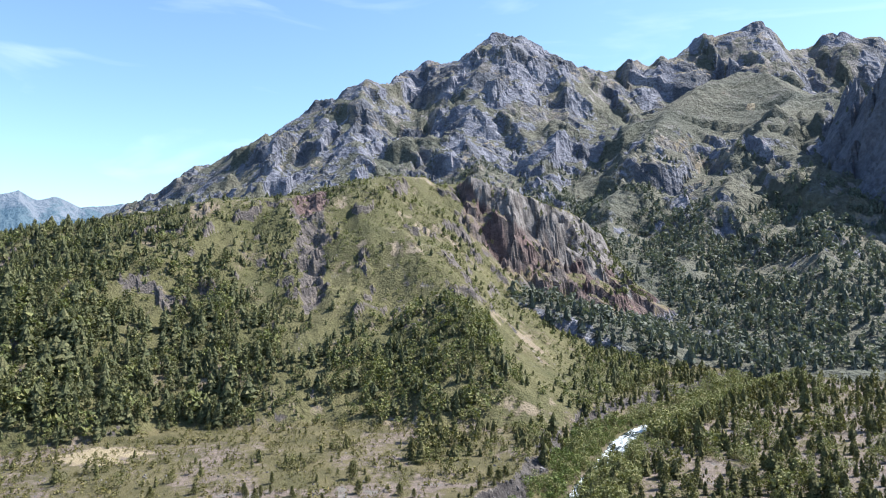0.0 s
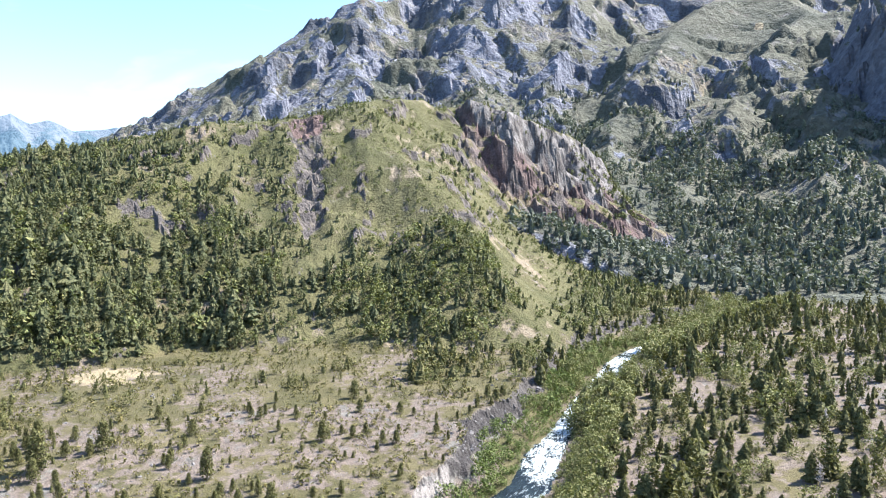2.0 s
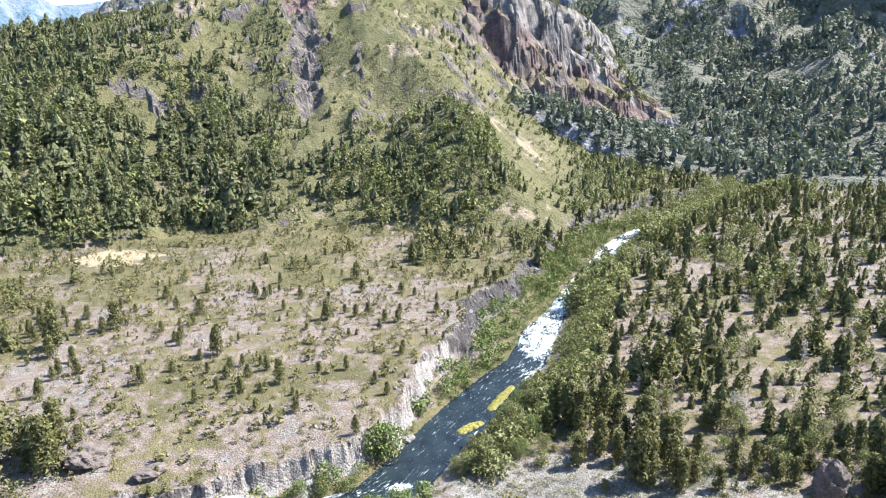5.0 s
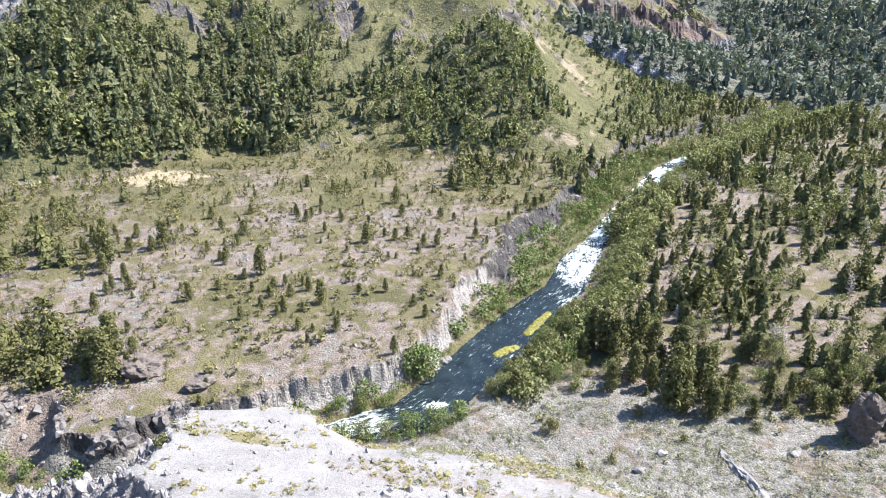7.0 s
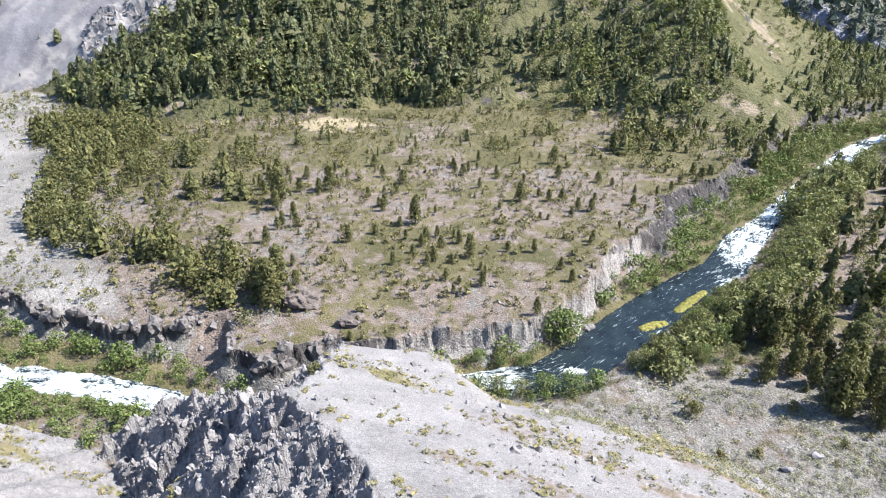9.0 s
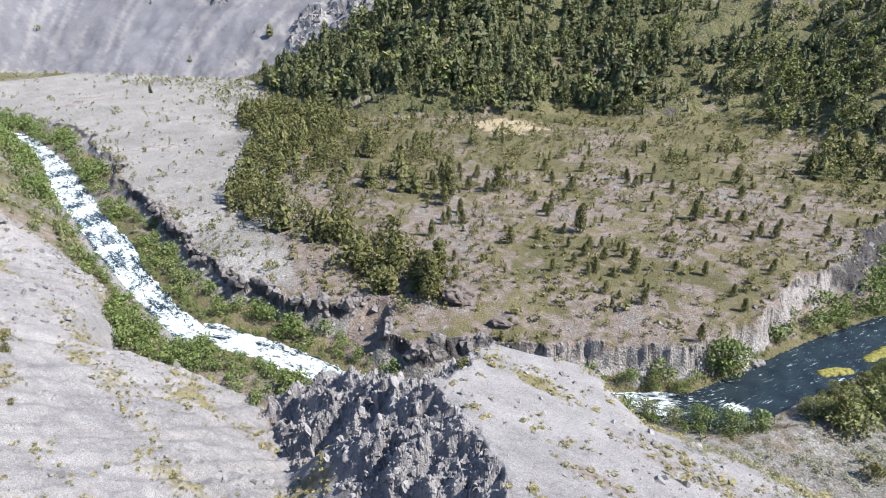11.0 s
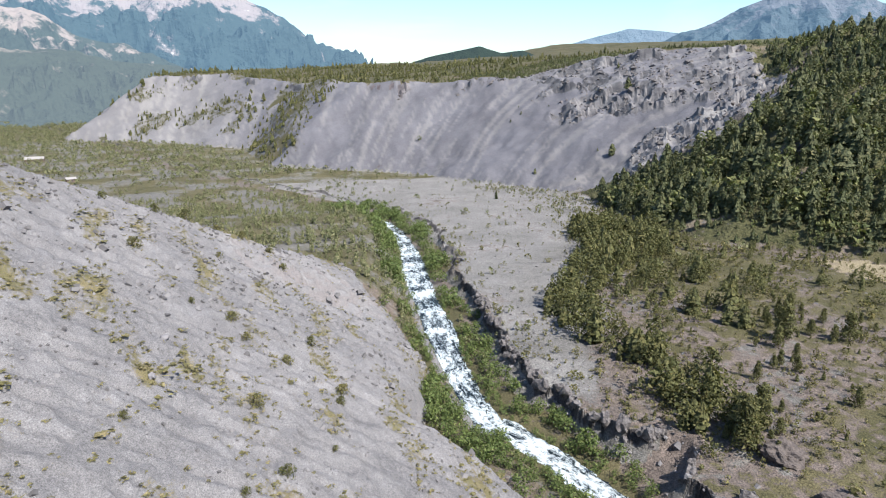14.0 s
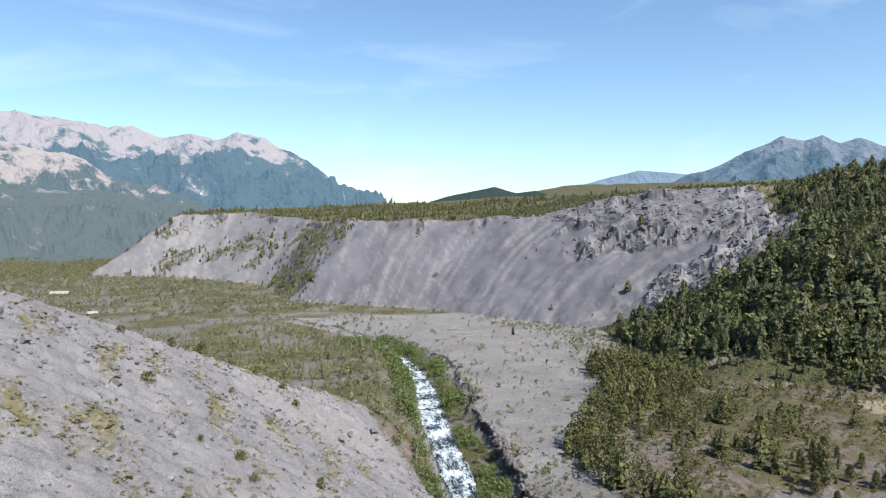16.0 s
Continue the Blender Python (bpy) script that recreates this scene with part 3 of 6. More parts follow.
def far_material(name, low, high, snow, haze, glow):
    """Distant land seen through a lot of air: a plain backdrop whose emission stands in for the air's own light."""
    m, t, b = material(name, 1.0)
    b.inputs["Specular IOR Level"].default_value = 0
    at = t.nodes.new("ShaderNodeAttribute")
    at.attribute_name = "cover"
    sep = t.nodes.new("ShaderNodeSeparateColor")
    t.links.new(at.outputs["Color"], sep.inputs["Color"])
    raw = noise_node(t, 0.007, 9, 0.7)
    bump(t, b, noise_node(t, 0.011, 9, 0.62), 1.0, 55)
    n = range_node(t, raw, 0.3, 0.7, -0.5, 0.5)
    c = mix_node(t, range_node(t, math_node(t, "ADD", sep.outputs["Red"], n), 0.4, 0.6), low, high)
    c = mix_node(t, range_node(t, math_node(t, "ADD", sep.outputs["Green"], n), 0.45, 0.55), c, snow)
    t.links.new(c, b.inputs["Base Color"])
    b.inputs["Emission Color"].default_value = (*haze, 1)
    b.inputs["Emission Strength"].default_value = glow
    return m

# ---- the ground and the landforms ----
def sheet(name, verts, faces, mats, cover=None, stain=None, smooth=None, foam=None, flow=None):
    me = bpy.data.meshes.new(name)
    me.vertices.add(len(verts))
    me.vertices.foreach_set("co", np.ascontiguousarray(verts, np.float32).ravel())
    k = faces.shape[1]
    me.loops.add(faces.size)
    me.loops.foreach_set("vertex_index", np.ascontiguousarray(faces, np.int32).ravel())
    me.polygons.add(len(faces))
    me.polygons.foreach_set("loop_start", np.arange(0, faces.size, k, dtype=np.int32))
    me.polygons.foreach_set("use_smooth", np.ascontiguousarray(np.zeros(len(faces)) if smooth is None else smooth, bool))
    for key, data in (("cover", cover), ("stain", stain)):
        if data is not None:
            a = me.color_attributes.new(key, "FLOAT_COLOR", "POINT")
            a.data.foreach_set("color", np.ascontiguousarray(data, np.float32).ravel())
    if foam is not None:
        a = me.attributes.new("foam", "FLOAT", "POINT")
        a.data.foreach_set("value", np.ascontiguousarray(foam, np.float32).ravel())
    if flow is not None:
        a = me.attributes.new("flow", "FLOAT_VECTOR", "POINT")
        a.data.foreach_set("vector", np.ascontiguousarray(flow, np.float32).ravel())
    for m in mats if isinstance(mats, (list, tuple)) else [mats]:
        me.materials.append(m)
    me.update(calc_edges=True)
    me.validate()
    return me


def slope_of(g):
    da = np.gradient(g["z"], axis=0) / np.maximum(np.gradient(g["a"], axis=0) * g["r"], 0.02)
    dr = np.gradient(g["z"], axis=1) / np.gradient(g["r"], axis=1)
    return np.hypot(da, dr)


def ground_cover(g):
    GX, GY, GZ, GR, m = g["x"], g["y"], g["z"], g["r"], g["m"]
    s = slope_of(g)
    fine = fbm(GX, GY, 5, 4, 101)
    patch = fbm(GX, GY, 34, 5, 107)
    rock, green, dry, red, pale, bare = (np.zeros(GX.shape) for _ in range(6))
    floor = ~m["hill"] & ~m["mt"] & ~m["near"]

    def put(target, where, value):
        target[:] = np.where(where, value, target)
    # river terraces: dry grass with stones
    put(dry, floor, 0.92 + 0.5 * patch + 0.5 * fine)
    put(green, floor, 0.42 + 0.45 * patch + 0.5 * fine)
    put(pale, floor, np.clip(0.12 + 0.3 * patch, 0, 1))
    lush = np.clip(1.15 - m["q"] / np.maximum(m["strip"], 2), 0, 1) * m["north"] + (~m["north"]) * np.clip(1.1 - m["q"] / 13, 0, 1)
    put(green, floor & (m["q"] < 30), np.maximum(green, 0.95 * lush))
    wall = floor & m["north"] & (m["cut"] > 0.02) & (m["cut"] < 1.0)
    put(rock, wall, ramp(m["cut"] + 0.25 * patch, 0.3, 0.45) * (1.15 + 0.5 * fine))
    put(rock, wall & (GX < -50), ramp(m["cut"] + 0.2 * patch, 0.62, 0.74) * (1.15 + 0.5 * fine))
    put(green, wall, 0.1 + 0.3 * patch)
    put(dry, wall, 0.15 + 0.3 * patch)
    put(pale, wall & (GX < -4) & (GX > -48), 0.8)
    put(bare, wall & (rock > 0.3), ramp(fine + 0.4 * patch, -0.5, 0.0) * (1 - pale))
    put(dry, wall & (rock > 0.3), -0.4)
    put(green, wall & (rock > 0.3), -0.2)
    put(dry, wall & (GX > -4) & (rock < 0.3), 0.62 + 0.45 * fine)
    put(pale, wall & (GX > -4), 0.0)
    put(green, wall & (GX > -4) & (rock < 0.3), 0.25 + 0.4 * patch + 0.3 * fine)
    put(rock, wall & (GX < 2) & (GX > -48), 0.9 * ramp(m["cut"], 0.3, 0.4))
    put(bare, wall & (GX < 2) & (GX > -48), ramp(m["cut"] + 0.15 * fine, 0.88, 0.96))
    put(pale, wall & (GX < 2) & (GX > -48), 1 - 0.9 * ramp(m["cut"] + 0.15 * fine, 0.88, 0.96))
    gravel = floor & (m["az"] < 84) & (m["q"] > 12) & m["north"]
    how = ramp(m["az"] + 5 * patch + 2 * fine, 42, 50)
    put(dry, gravel, dry * (1 - how) + how * (0.16 + 0.3 * patch + 0.25 * fine))
    put(pale, gravel, np.maximum(pale, how * (0.62 + 0.4 * patch)))
    put(green, gravel, green * (1 - how) + how * (0.25 * patch - 0.1))
    lawn = floor & m["north"] & (GR > 225) & (m["az"] < 44)
    put(green, lawn, 0.72 + 0.4 * patch + 0.3 * fine)
    put(dry, lawn, 0.8)
    straw = np.exp(-((GX + 128 + 6 * m["wob"]) / 15) ** 2 - ((GY - 256) / 12.0) ** 2)
    put(green, lawn & (straw > 0.35), 0)
    put(bare, lawn, ramp(straw + 0.25 * fine, 0.25, 0.5))
    put(green, floor & (GR > 560), 0.62 + 0.35 * patch)
    put(green, floor & (GX < -215) & (~m["north"] | (m["q"] < 11)), 0.5 + 0.55 * patch)
    put(dry, floor & (GX < -215) & ~m["north"], 0.42 + 0.5 * patch + 0.3 * fine)
    put(green, floor & (GR > 1050) & (m["az"] > 60), 1.2 + 0.6 * patch)
    put(dry, wall & (m["notch"] > 0.4), 0.85)
    put(rock, wall & (m["notch"] > 0.4), 0.2)
    put(bare, wall & (m["notch"] > 0.4), 0.0)
    right = floor & ~m["north"] & (GX > 5)
    put(dry, right, 0.72 + 0.3 * fine + 0.3 * patch)
    put(green, right, 0.34 + 0.4 * patch + 0.35 * fine)
    put(pale, right, np.clip(0.02 + 0.5 * patch, 0, 1))
    put(dry, right & (GR < 230), 0.85 + 0.3 * fine)
    put(green, right & (GR < 230), 0.5 + 0.4 * patch + 0.35 * fine)
    front = floor & ~m["north"] & (GX > -25) & (GR < 128)
    put(dry, front, 0.34 + 0.45 * patch + 0.3 * fine)
    put(green, front, 0.12 + 0.45 * patch + 0.3 * fine)
    put(pale, front, np.clip(0.2 + 0.6 * patch, 0, 1))
    put(green, floor & ~m["north"] & (m["bench"] > 0.3), 0.6 + 0.4 * patch)
    # near slope of loose stones
    near = m["near"]
    band = fbm(GX * 0.35 + GY * 0.1, GY, 8, 4, 113)
    put(dry, near, 0.06 + 0.5 * band + 0.2 * fine)
    put(green, near, 0.0 + 0.7 * band + 0.2 * fine)
    put(pale, near, np.clip(0.52 + 0.6 * patch + 0.45 * fine, 0, 1))
    put(rock, near, m["crag"])
    put(pale, near & (m["crag"] > 0.3), 0.4 + 0.5 * fine)
    east = near & (GX > -20)
    put(dry, east, 0.22 + 0.5 * band + 0.18 * ramp(GX, -10, 25))
    put(green, east, 0.02 + 0.5 * band + 0.16 * ramp(GX, -10, 30))
    put(rock, near & (m["scar"] > 0.35), 0.25 + 0.5 * ramp(s, 0.7, 1.1) + 0.4 * fine)
    put(red, near & (m["scar"] > 0.35), 0.22)
    put(pale, near & (m["scar"] > 0.35), 0.95)
    # hill
    hill = m["hill"]
    put(green, hill, 0.90 + 0.5 * patch + 0.2 * fine - 0.1 * ramp(m["rise"], 60, 140))
    put(dry, hill, 0.78 + 0.3 * fine)
    put(rock, hill, np.maximum(ramp(s, 1.0, 1.5) * 0.9, 0.8 * m["crags"] * ramp(s, 0.7, 0.9)))
    put(rock, hill & (m["ravine"] > 0.3), 0.75 + 0.4 * fine)
    put(bare, hill, 0.7 * ramp(fbm(GX, GY, 32, 5, 135) + 0.25 * fine, 0.52, 0.7) * (1 - m["scarp"]))
    cliff = hill & m["gully"]
    put(bare, cliff, 0)
    crag = cliff & (m["wall"] < 15)
    shelf = cliff & (m["wall"] >= 15) & (m["wall"] < 15 + m["shelf"])
    bad = cliff & (m["wall"] >= 15 + m["shelf"])
    put(rock, crag, 0.15 + 0.5 * ramp(s, 0.6, 1.1) + 0.5 * fine + 0.4 * patch)
    put(red, crag, np.clip(0.6 + 0.7 * fbm(GX, GY, 40, 3, 131), 0.1, 0.9))
    put(green, crag, 0.3 + 0.5 * patch)
    put(green, shelf, 0.55 + 0.6 * patch)
    put(rock, shelf, ramp(s, 0.7, 1.0))
    put(red, shelf, np.clip(0.5 + 0.9 * patch, 0.1, 0.8))
    put(green, bad, -0.1 + 0.3 * patch)
    put(dry, bad, 0.0)
    put(rock, bad, 0.5 + 0.4 * fine)
    put(pale, bad, 0.1)
    scar = hill & (np.hypot((GX + 97 + 4 * m["mid"]) / 15, (GY - 500) / 26) < 1)
    put(rock, scar, 0.95)
    put(red, scar, 0.8)
    sc = hill & (m["scarp"] > 0.4) & (m["steep"] < m["cap"] + 3)
    streak = fbm(m["lean"] * 1.5, m["line"] * 0.012, 1.0, 6, 133, 0.72)
    put(green, sc, -0.2 + 0.2 * patch + 0.9 * m["rib"] + 0.8 * ramp(fbm(GX, GY, 60, 3, 309), 0.0, 0.3) * ramp(m["az"], 71.5, 74))
    put(dry, sc, -0.15 + 0.25 * ramp(streak, 0.3, 0.7))
    put(rock, sc, 1.1 * m["outcrop"] * ramp(s, 0.55, 0.95) + 0.9 * ramp(s, 1.1, 1.5))
    put(bare, sc, 0.6 * ramp(fine + patch, 0.0, 0.6))
    put(pale, sc, np.clip(0.02 + 0.5 * ramp(streak, 0.1, 0.55) + 0.45 * ramp(m["az"], 75, 80) + 0.9 * (1 - ramp(m["az"] - m["border"], 2.0, 4.5)) * ramp(patch + 0.5 * fine, -0.2, 0.2), 0, 1))
    put(red, sc, np.clip(0.5 * np.exp(-((m["az"] - 65.5) / 2.2) ** 2), 0, 1))
    top = hill & (m["steep"] > m["cap"] + 3)
    put(green, top, 0.85 + 0.3 * patch)
    put(bare, top, 0.0)
    # mountain
    mt = m["mt"]
    ledge = fbm(GX, GY, 150, 5, 139)
    meadow = np.exp(-((m["az"] + 23) / 5.5) ** 2) * ramp(GR, 1150, 1280) * ramp(-GR, -1700, -1600)
    put(rock, mt, 0.8 * ramp(s, 0.62, 1.05) + 0.7 * ledge + 0.5 * fbm(GX, GY, 55, 3, 143) + 0.2 * ramp(GZ, 400, 640) - 0.9 * meadow - 0.2 - 0.2 * ramp(-m["az"], 12, 16))
    put(green, mt, 0.80 + 0.3 * patch - 0.25 * ramp(GZ, 400, 650))
    put(dry, mt, 0.5 + 0.3 * ledge)
    put(green, mt & (GZ < 260), 1.1 + 0.3 * patch)
    put(pale, mt, 0.0)
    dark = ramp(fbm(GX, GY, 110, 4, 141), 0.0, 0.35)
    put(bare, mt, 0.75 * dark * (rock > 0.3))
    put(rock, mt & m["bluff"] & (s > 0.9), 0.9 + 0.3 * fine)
    # darker rock here: the bluff's shade is put into its colour
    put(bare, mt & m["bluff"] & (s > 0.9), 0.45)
    one = np.ones(GX.shape)
    clip = lambda v: np.clip(v, 0, 1)
    return np.stack([clip(rock), clip(green), clip(dry), one], -1).reshape(-1, 4), np.stack([clip(red), clip(pale), clip(bare), one], -1).reshape(-1, 4)


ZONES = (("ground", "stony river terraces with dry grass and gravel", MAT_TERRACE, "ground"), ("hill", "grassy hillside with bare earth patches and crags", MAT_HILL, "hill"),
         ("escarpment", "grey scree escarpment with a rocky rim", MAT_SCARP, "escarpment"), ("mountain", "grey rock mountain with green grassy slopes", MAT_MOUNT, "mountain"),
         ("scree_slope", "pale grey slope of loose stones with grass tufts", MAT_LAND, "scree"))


def build_land():
    vs, fs, zs, covers, stains, base = [], [], [], [], [], 0
    for g in GRIDS:
        m, (na, nr) = g["m"], g["x"].shape
        cover, stain = ground_cover(g)
        idx = np.arange(na * nr).reshape(na, nr)
        if g["closed"]:
            a, b = idx, np.roll(idx, -1, axis=0)
        else:
            a, b = idx[:-1], idx[1:]
        zone = np.zeros((na, nr), int)
        zone[m["hill"]] = 1
        zone[m["hill"] & (m["scarp"] > 0.5)] = 2
        zone[m["mt"]] = 3
        zone[m["near"] & (g["r"] < 260)] = 4
        vs.append(np.stack([g["x"], g["y"], g["z"]], -1).reshape(-1, 3))
        fs.append(np.stack([a[:, :-1], a[:, 1:], b[:, 1:], b[:, :-1]], -1).reshape(-1, 4) + base)
        zs.append(zone[:len(a), :-1].reshape(-1))
        covers.append(cover)
        stains.append(stain)
        base += na * nr
    v, f, z, cover, stain = (np.concatenate(k) for k in (vs, fs, zs, covers, stains))
    for code, (name, label, mat, cat) in enumerate(ZONES):
        part_f = f[z == code]
        used, inverse = np.unique(part_f, return_inverse=True)
        part_f = inverse.reshape(part_f.shape)
        rocky = cover[used][:, 0][part_f].mean(1) > 0.45
        tagged(new(name, sheet(name, v[used], part_f, mat, cover[used], stain[used], ~rocky)), label, cat, kind="structure")


build_land()


# ---- river ----
def river_line(step=2.0):
    pts = np.array(RIVER[1:], float)
    t = np.arange(len(pts))
    seg = np.r_[0, np.cumsum(np.hypot(*np.diff(pts[:, :2], axis=0).T))]
    s = np.arange(0, seg[-1], step)
    cols = [np.interp(s, seg, pts[:, k]) for k in range(3)]
    for _ in range(3):
        cols = [np.r_[c[0], (c[:-2] + c[1:-1] * 2 + c[2:]) / 4, c[-1]] for c in cols]
    return np.stack(cols, -1)


def build_river():
    line = river_line()
    d = np.gradient(line[:, :2], axis=0)
    d /= np.linalg.norm(d, axis=1)[:, None]
    nrm = np.stack([d[:, 1], -d[:, 0]], -1)
    k = np.linspace(-1, 1, 19)
    xy = line[:, None, :2] + nrm[:, None] * (k[None, :, None] * (line[:, 2][:, None, None] + 1.6))
    x, y = xy[..., 0], xy[..., 1]
    s = np.arange(len(line))[:, None] * 2.0 + 0 * x
    t = k[None] * line[:, 2][:, None]
    calm = ramp(x, -22, -10) * ramp(-x, -27, -16)
    streak = fbm(s * 0.22 + 0.2 * t, t, 1.5, 4, 151)
    steps = fbm(s, t * 0.5, 11, 3, 153)
    speed = 0.59 - 0.62 * calm + 0.22 * streak + 0.30 * steps - 0.14 * np.abs(k)[None] ** 3
    speed = speed - 0.02 * ramp(-x, 140, 165) + 0.08 * ramp(-x, 60, 80) * ramp(x, -135, -120)
    speed = np.maximum(speed, 1.1 * np.exp(-((x + 8.5) / 2.6) ** 2 - ((y - 117.5) / 1.6) ** 2))
    z = river_level(x, y) + 0.25 * np.clip(speed, 0, 1) * fbm(x, y, 2.4, 3, 157) + 0.02 - 3.0 * ramp(-x, 365, 400)
    n, w = x.shape
    ii = np.arange(n * w).reshape(n, w)
    f = np.stack([ii[:-1, :-1], ii[:-1, 1:], ii[1:, 1:], ii[1:, :-1]], -1).reshape(-1, 4)
    me = sheet("river", np.stack([x, y, z], -1).reshape(-1, 3), f, MAT_WATER, smooth=np.ones(len(f), bool), foam=speed.ravel(), flow=np.stack([s, t, 0 * s], -1).reshape(-1, 3))
    tagged(new("river", me), "fast mountain river with white rapids and dark pools", "river", kind="structure")


build_river()


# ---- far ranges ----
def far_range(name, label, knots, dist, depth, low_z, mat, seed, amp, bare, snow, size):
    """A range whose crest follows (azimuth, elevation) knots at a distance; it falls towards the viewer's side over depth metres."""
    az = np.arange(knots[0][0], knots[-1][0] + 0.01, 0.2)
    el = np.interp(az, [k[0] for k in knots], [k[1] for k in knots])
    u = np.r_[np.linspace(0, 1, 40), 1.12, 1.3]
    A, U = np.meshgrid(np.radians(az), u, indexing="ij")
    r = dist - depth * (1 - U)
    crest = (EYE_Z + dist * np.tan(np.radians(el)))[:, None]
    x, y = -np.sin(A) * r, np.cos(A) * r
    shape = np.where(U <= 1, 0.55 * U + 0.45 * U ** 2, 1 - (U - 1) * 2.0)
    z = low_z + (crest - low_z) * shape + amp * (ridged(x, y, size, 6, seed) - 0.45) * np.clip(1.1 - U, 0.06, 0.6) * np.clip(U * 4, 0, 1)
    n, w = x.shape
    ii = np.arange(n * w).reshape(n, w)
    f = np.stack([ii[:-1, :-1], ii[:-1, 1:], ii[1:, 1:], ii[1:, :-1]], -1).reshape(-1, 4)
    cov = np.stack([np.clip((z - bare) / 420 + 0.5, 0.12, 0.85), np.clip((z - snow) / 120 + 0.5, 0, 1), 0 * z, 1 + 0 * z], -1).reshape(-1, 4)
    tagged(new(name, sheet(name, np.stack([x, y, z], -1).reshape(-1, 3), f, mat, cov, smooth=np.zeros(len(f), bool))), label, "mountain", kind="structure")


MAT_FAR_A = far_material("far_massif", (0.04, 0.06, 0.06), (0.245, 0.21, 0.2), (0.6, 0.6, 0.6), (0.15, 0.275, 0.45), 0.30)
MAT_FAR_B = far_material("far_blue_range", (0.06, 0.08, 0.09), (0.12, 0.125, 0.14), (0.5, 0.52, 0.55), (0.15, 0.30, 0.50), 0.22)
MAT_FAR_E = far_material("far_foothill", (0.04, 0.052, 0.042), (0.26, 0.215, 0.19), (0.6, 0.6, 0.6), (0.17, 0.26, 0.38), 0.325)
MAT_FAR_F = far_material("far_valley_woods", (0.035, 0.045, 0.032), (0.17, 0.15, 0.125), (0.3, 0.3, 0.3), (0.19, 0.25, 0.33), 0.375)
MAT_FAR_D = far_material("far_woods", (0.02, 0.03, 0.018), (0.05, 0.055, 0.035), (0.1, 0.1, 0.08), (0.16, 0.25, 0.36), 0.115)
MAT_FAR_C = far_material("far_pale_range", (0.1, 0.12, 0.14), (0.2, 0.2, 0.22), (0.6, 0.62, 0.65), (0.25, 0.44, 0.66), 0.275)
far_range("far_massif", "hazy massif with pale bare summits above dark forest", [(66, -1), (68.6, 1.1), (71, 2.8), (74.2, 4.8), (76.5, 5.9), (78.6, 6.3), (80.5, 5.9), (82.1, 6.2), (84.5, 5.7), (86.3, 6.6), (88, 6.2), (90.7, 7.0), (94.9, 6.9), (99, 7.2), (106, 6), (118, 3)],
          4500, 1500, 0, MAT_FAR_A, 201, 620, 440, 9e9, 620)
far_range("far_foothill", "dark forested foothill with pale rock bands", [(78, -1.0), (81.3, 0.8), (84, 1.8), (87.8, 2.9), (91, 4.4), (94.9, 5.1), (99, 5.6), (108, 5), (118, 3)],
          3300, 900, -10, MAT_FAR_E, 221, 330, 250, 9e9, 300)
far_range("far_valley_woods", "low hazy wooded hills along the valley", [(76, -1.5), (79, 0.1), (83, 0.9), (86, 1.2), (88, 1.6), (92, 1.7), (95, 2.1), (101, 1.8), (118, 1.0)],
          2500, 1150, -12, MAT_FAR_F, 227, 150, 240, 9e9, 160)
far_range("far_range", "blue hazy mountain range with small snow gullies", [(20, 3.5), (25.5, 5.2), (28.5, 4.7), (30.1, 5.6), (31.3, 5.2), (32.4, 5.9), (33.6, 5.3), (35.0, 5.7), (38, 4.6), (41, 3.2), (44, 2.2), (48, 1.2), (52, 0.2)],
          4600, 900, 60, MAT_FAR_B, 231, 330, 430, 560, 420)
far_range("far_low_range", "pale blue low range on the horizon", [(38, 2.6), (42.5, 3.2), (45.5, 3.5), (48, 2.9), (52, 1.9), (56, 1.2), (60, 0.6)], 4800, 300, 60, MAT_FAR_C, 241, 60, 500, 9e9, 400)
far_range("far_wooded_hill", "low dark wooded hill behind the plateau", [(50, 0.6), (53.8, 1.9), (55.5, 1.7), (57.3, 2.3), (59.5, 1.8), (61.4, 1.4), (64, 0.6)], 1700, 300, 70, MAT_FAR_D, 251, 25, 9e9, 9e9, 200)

# ---- trees and bushes ----
OCTA = np.array([(1, 0, 0), (0, 1, 0), (-1, 0, 0), (0, -1, 0), (0, 0, 1), (0, 0, -1)], float)
OCTA_F = [(0, 1, 4), (1, 2, 4), (2, 3, 4), (3, 0, 4), (1, 0, 5), (2, 1, 5), (3, 2, 5), (0, 3, 5)]


def spray(verts, at, normal, size, rng):
    """One tuft of leaves: a ragged triangle lying across normal."""
    side = np.cross(normal, rng.normal(size=3))
    side /= np.linalg.norm(side) + 1e-6
    up = np.cross(side, normal)
    for k in range(3):
        a = 2.094 * k + rng.uniform(-0.45, 0.45)
        verts.append(at + size * rng.uniform(0.7, 1.3) * (np.cos(a) * side + np.sin(a) * up))


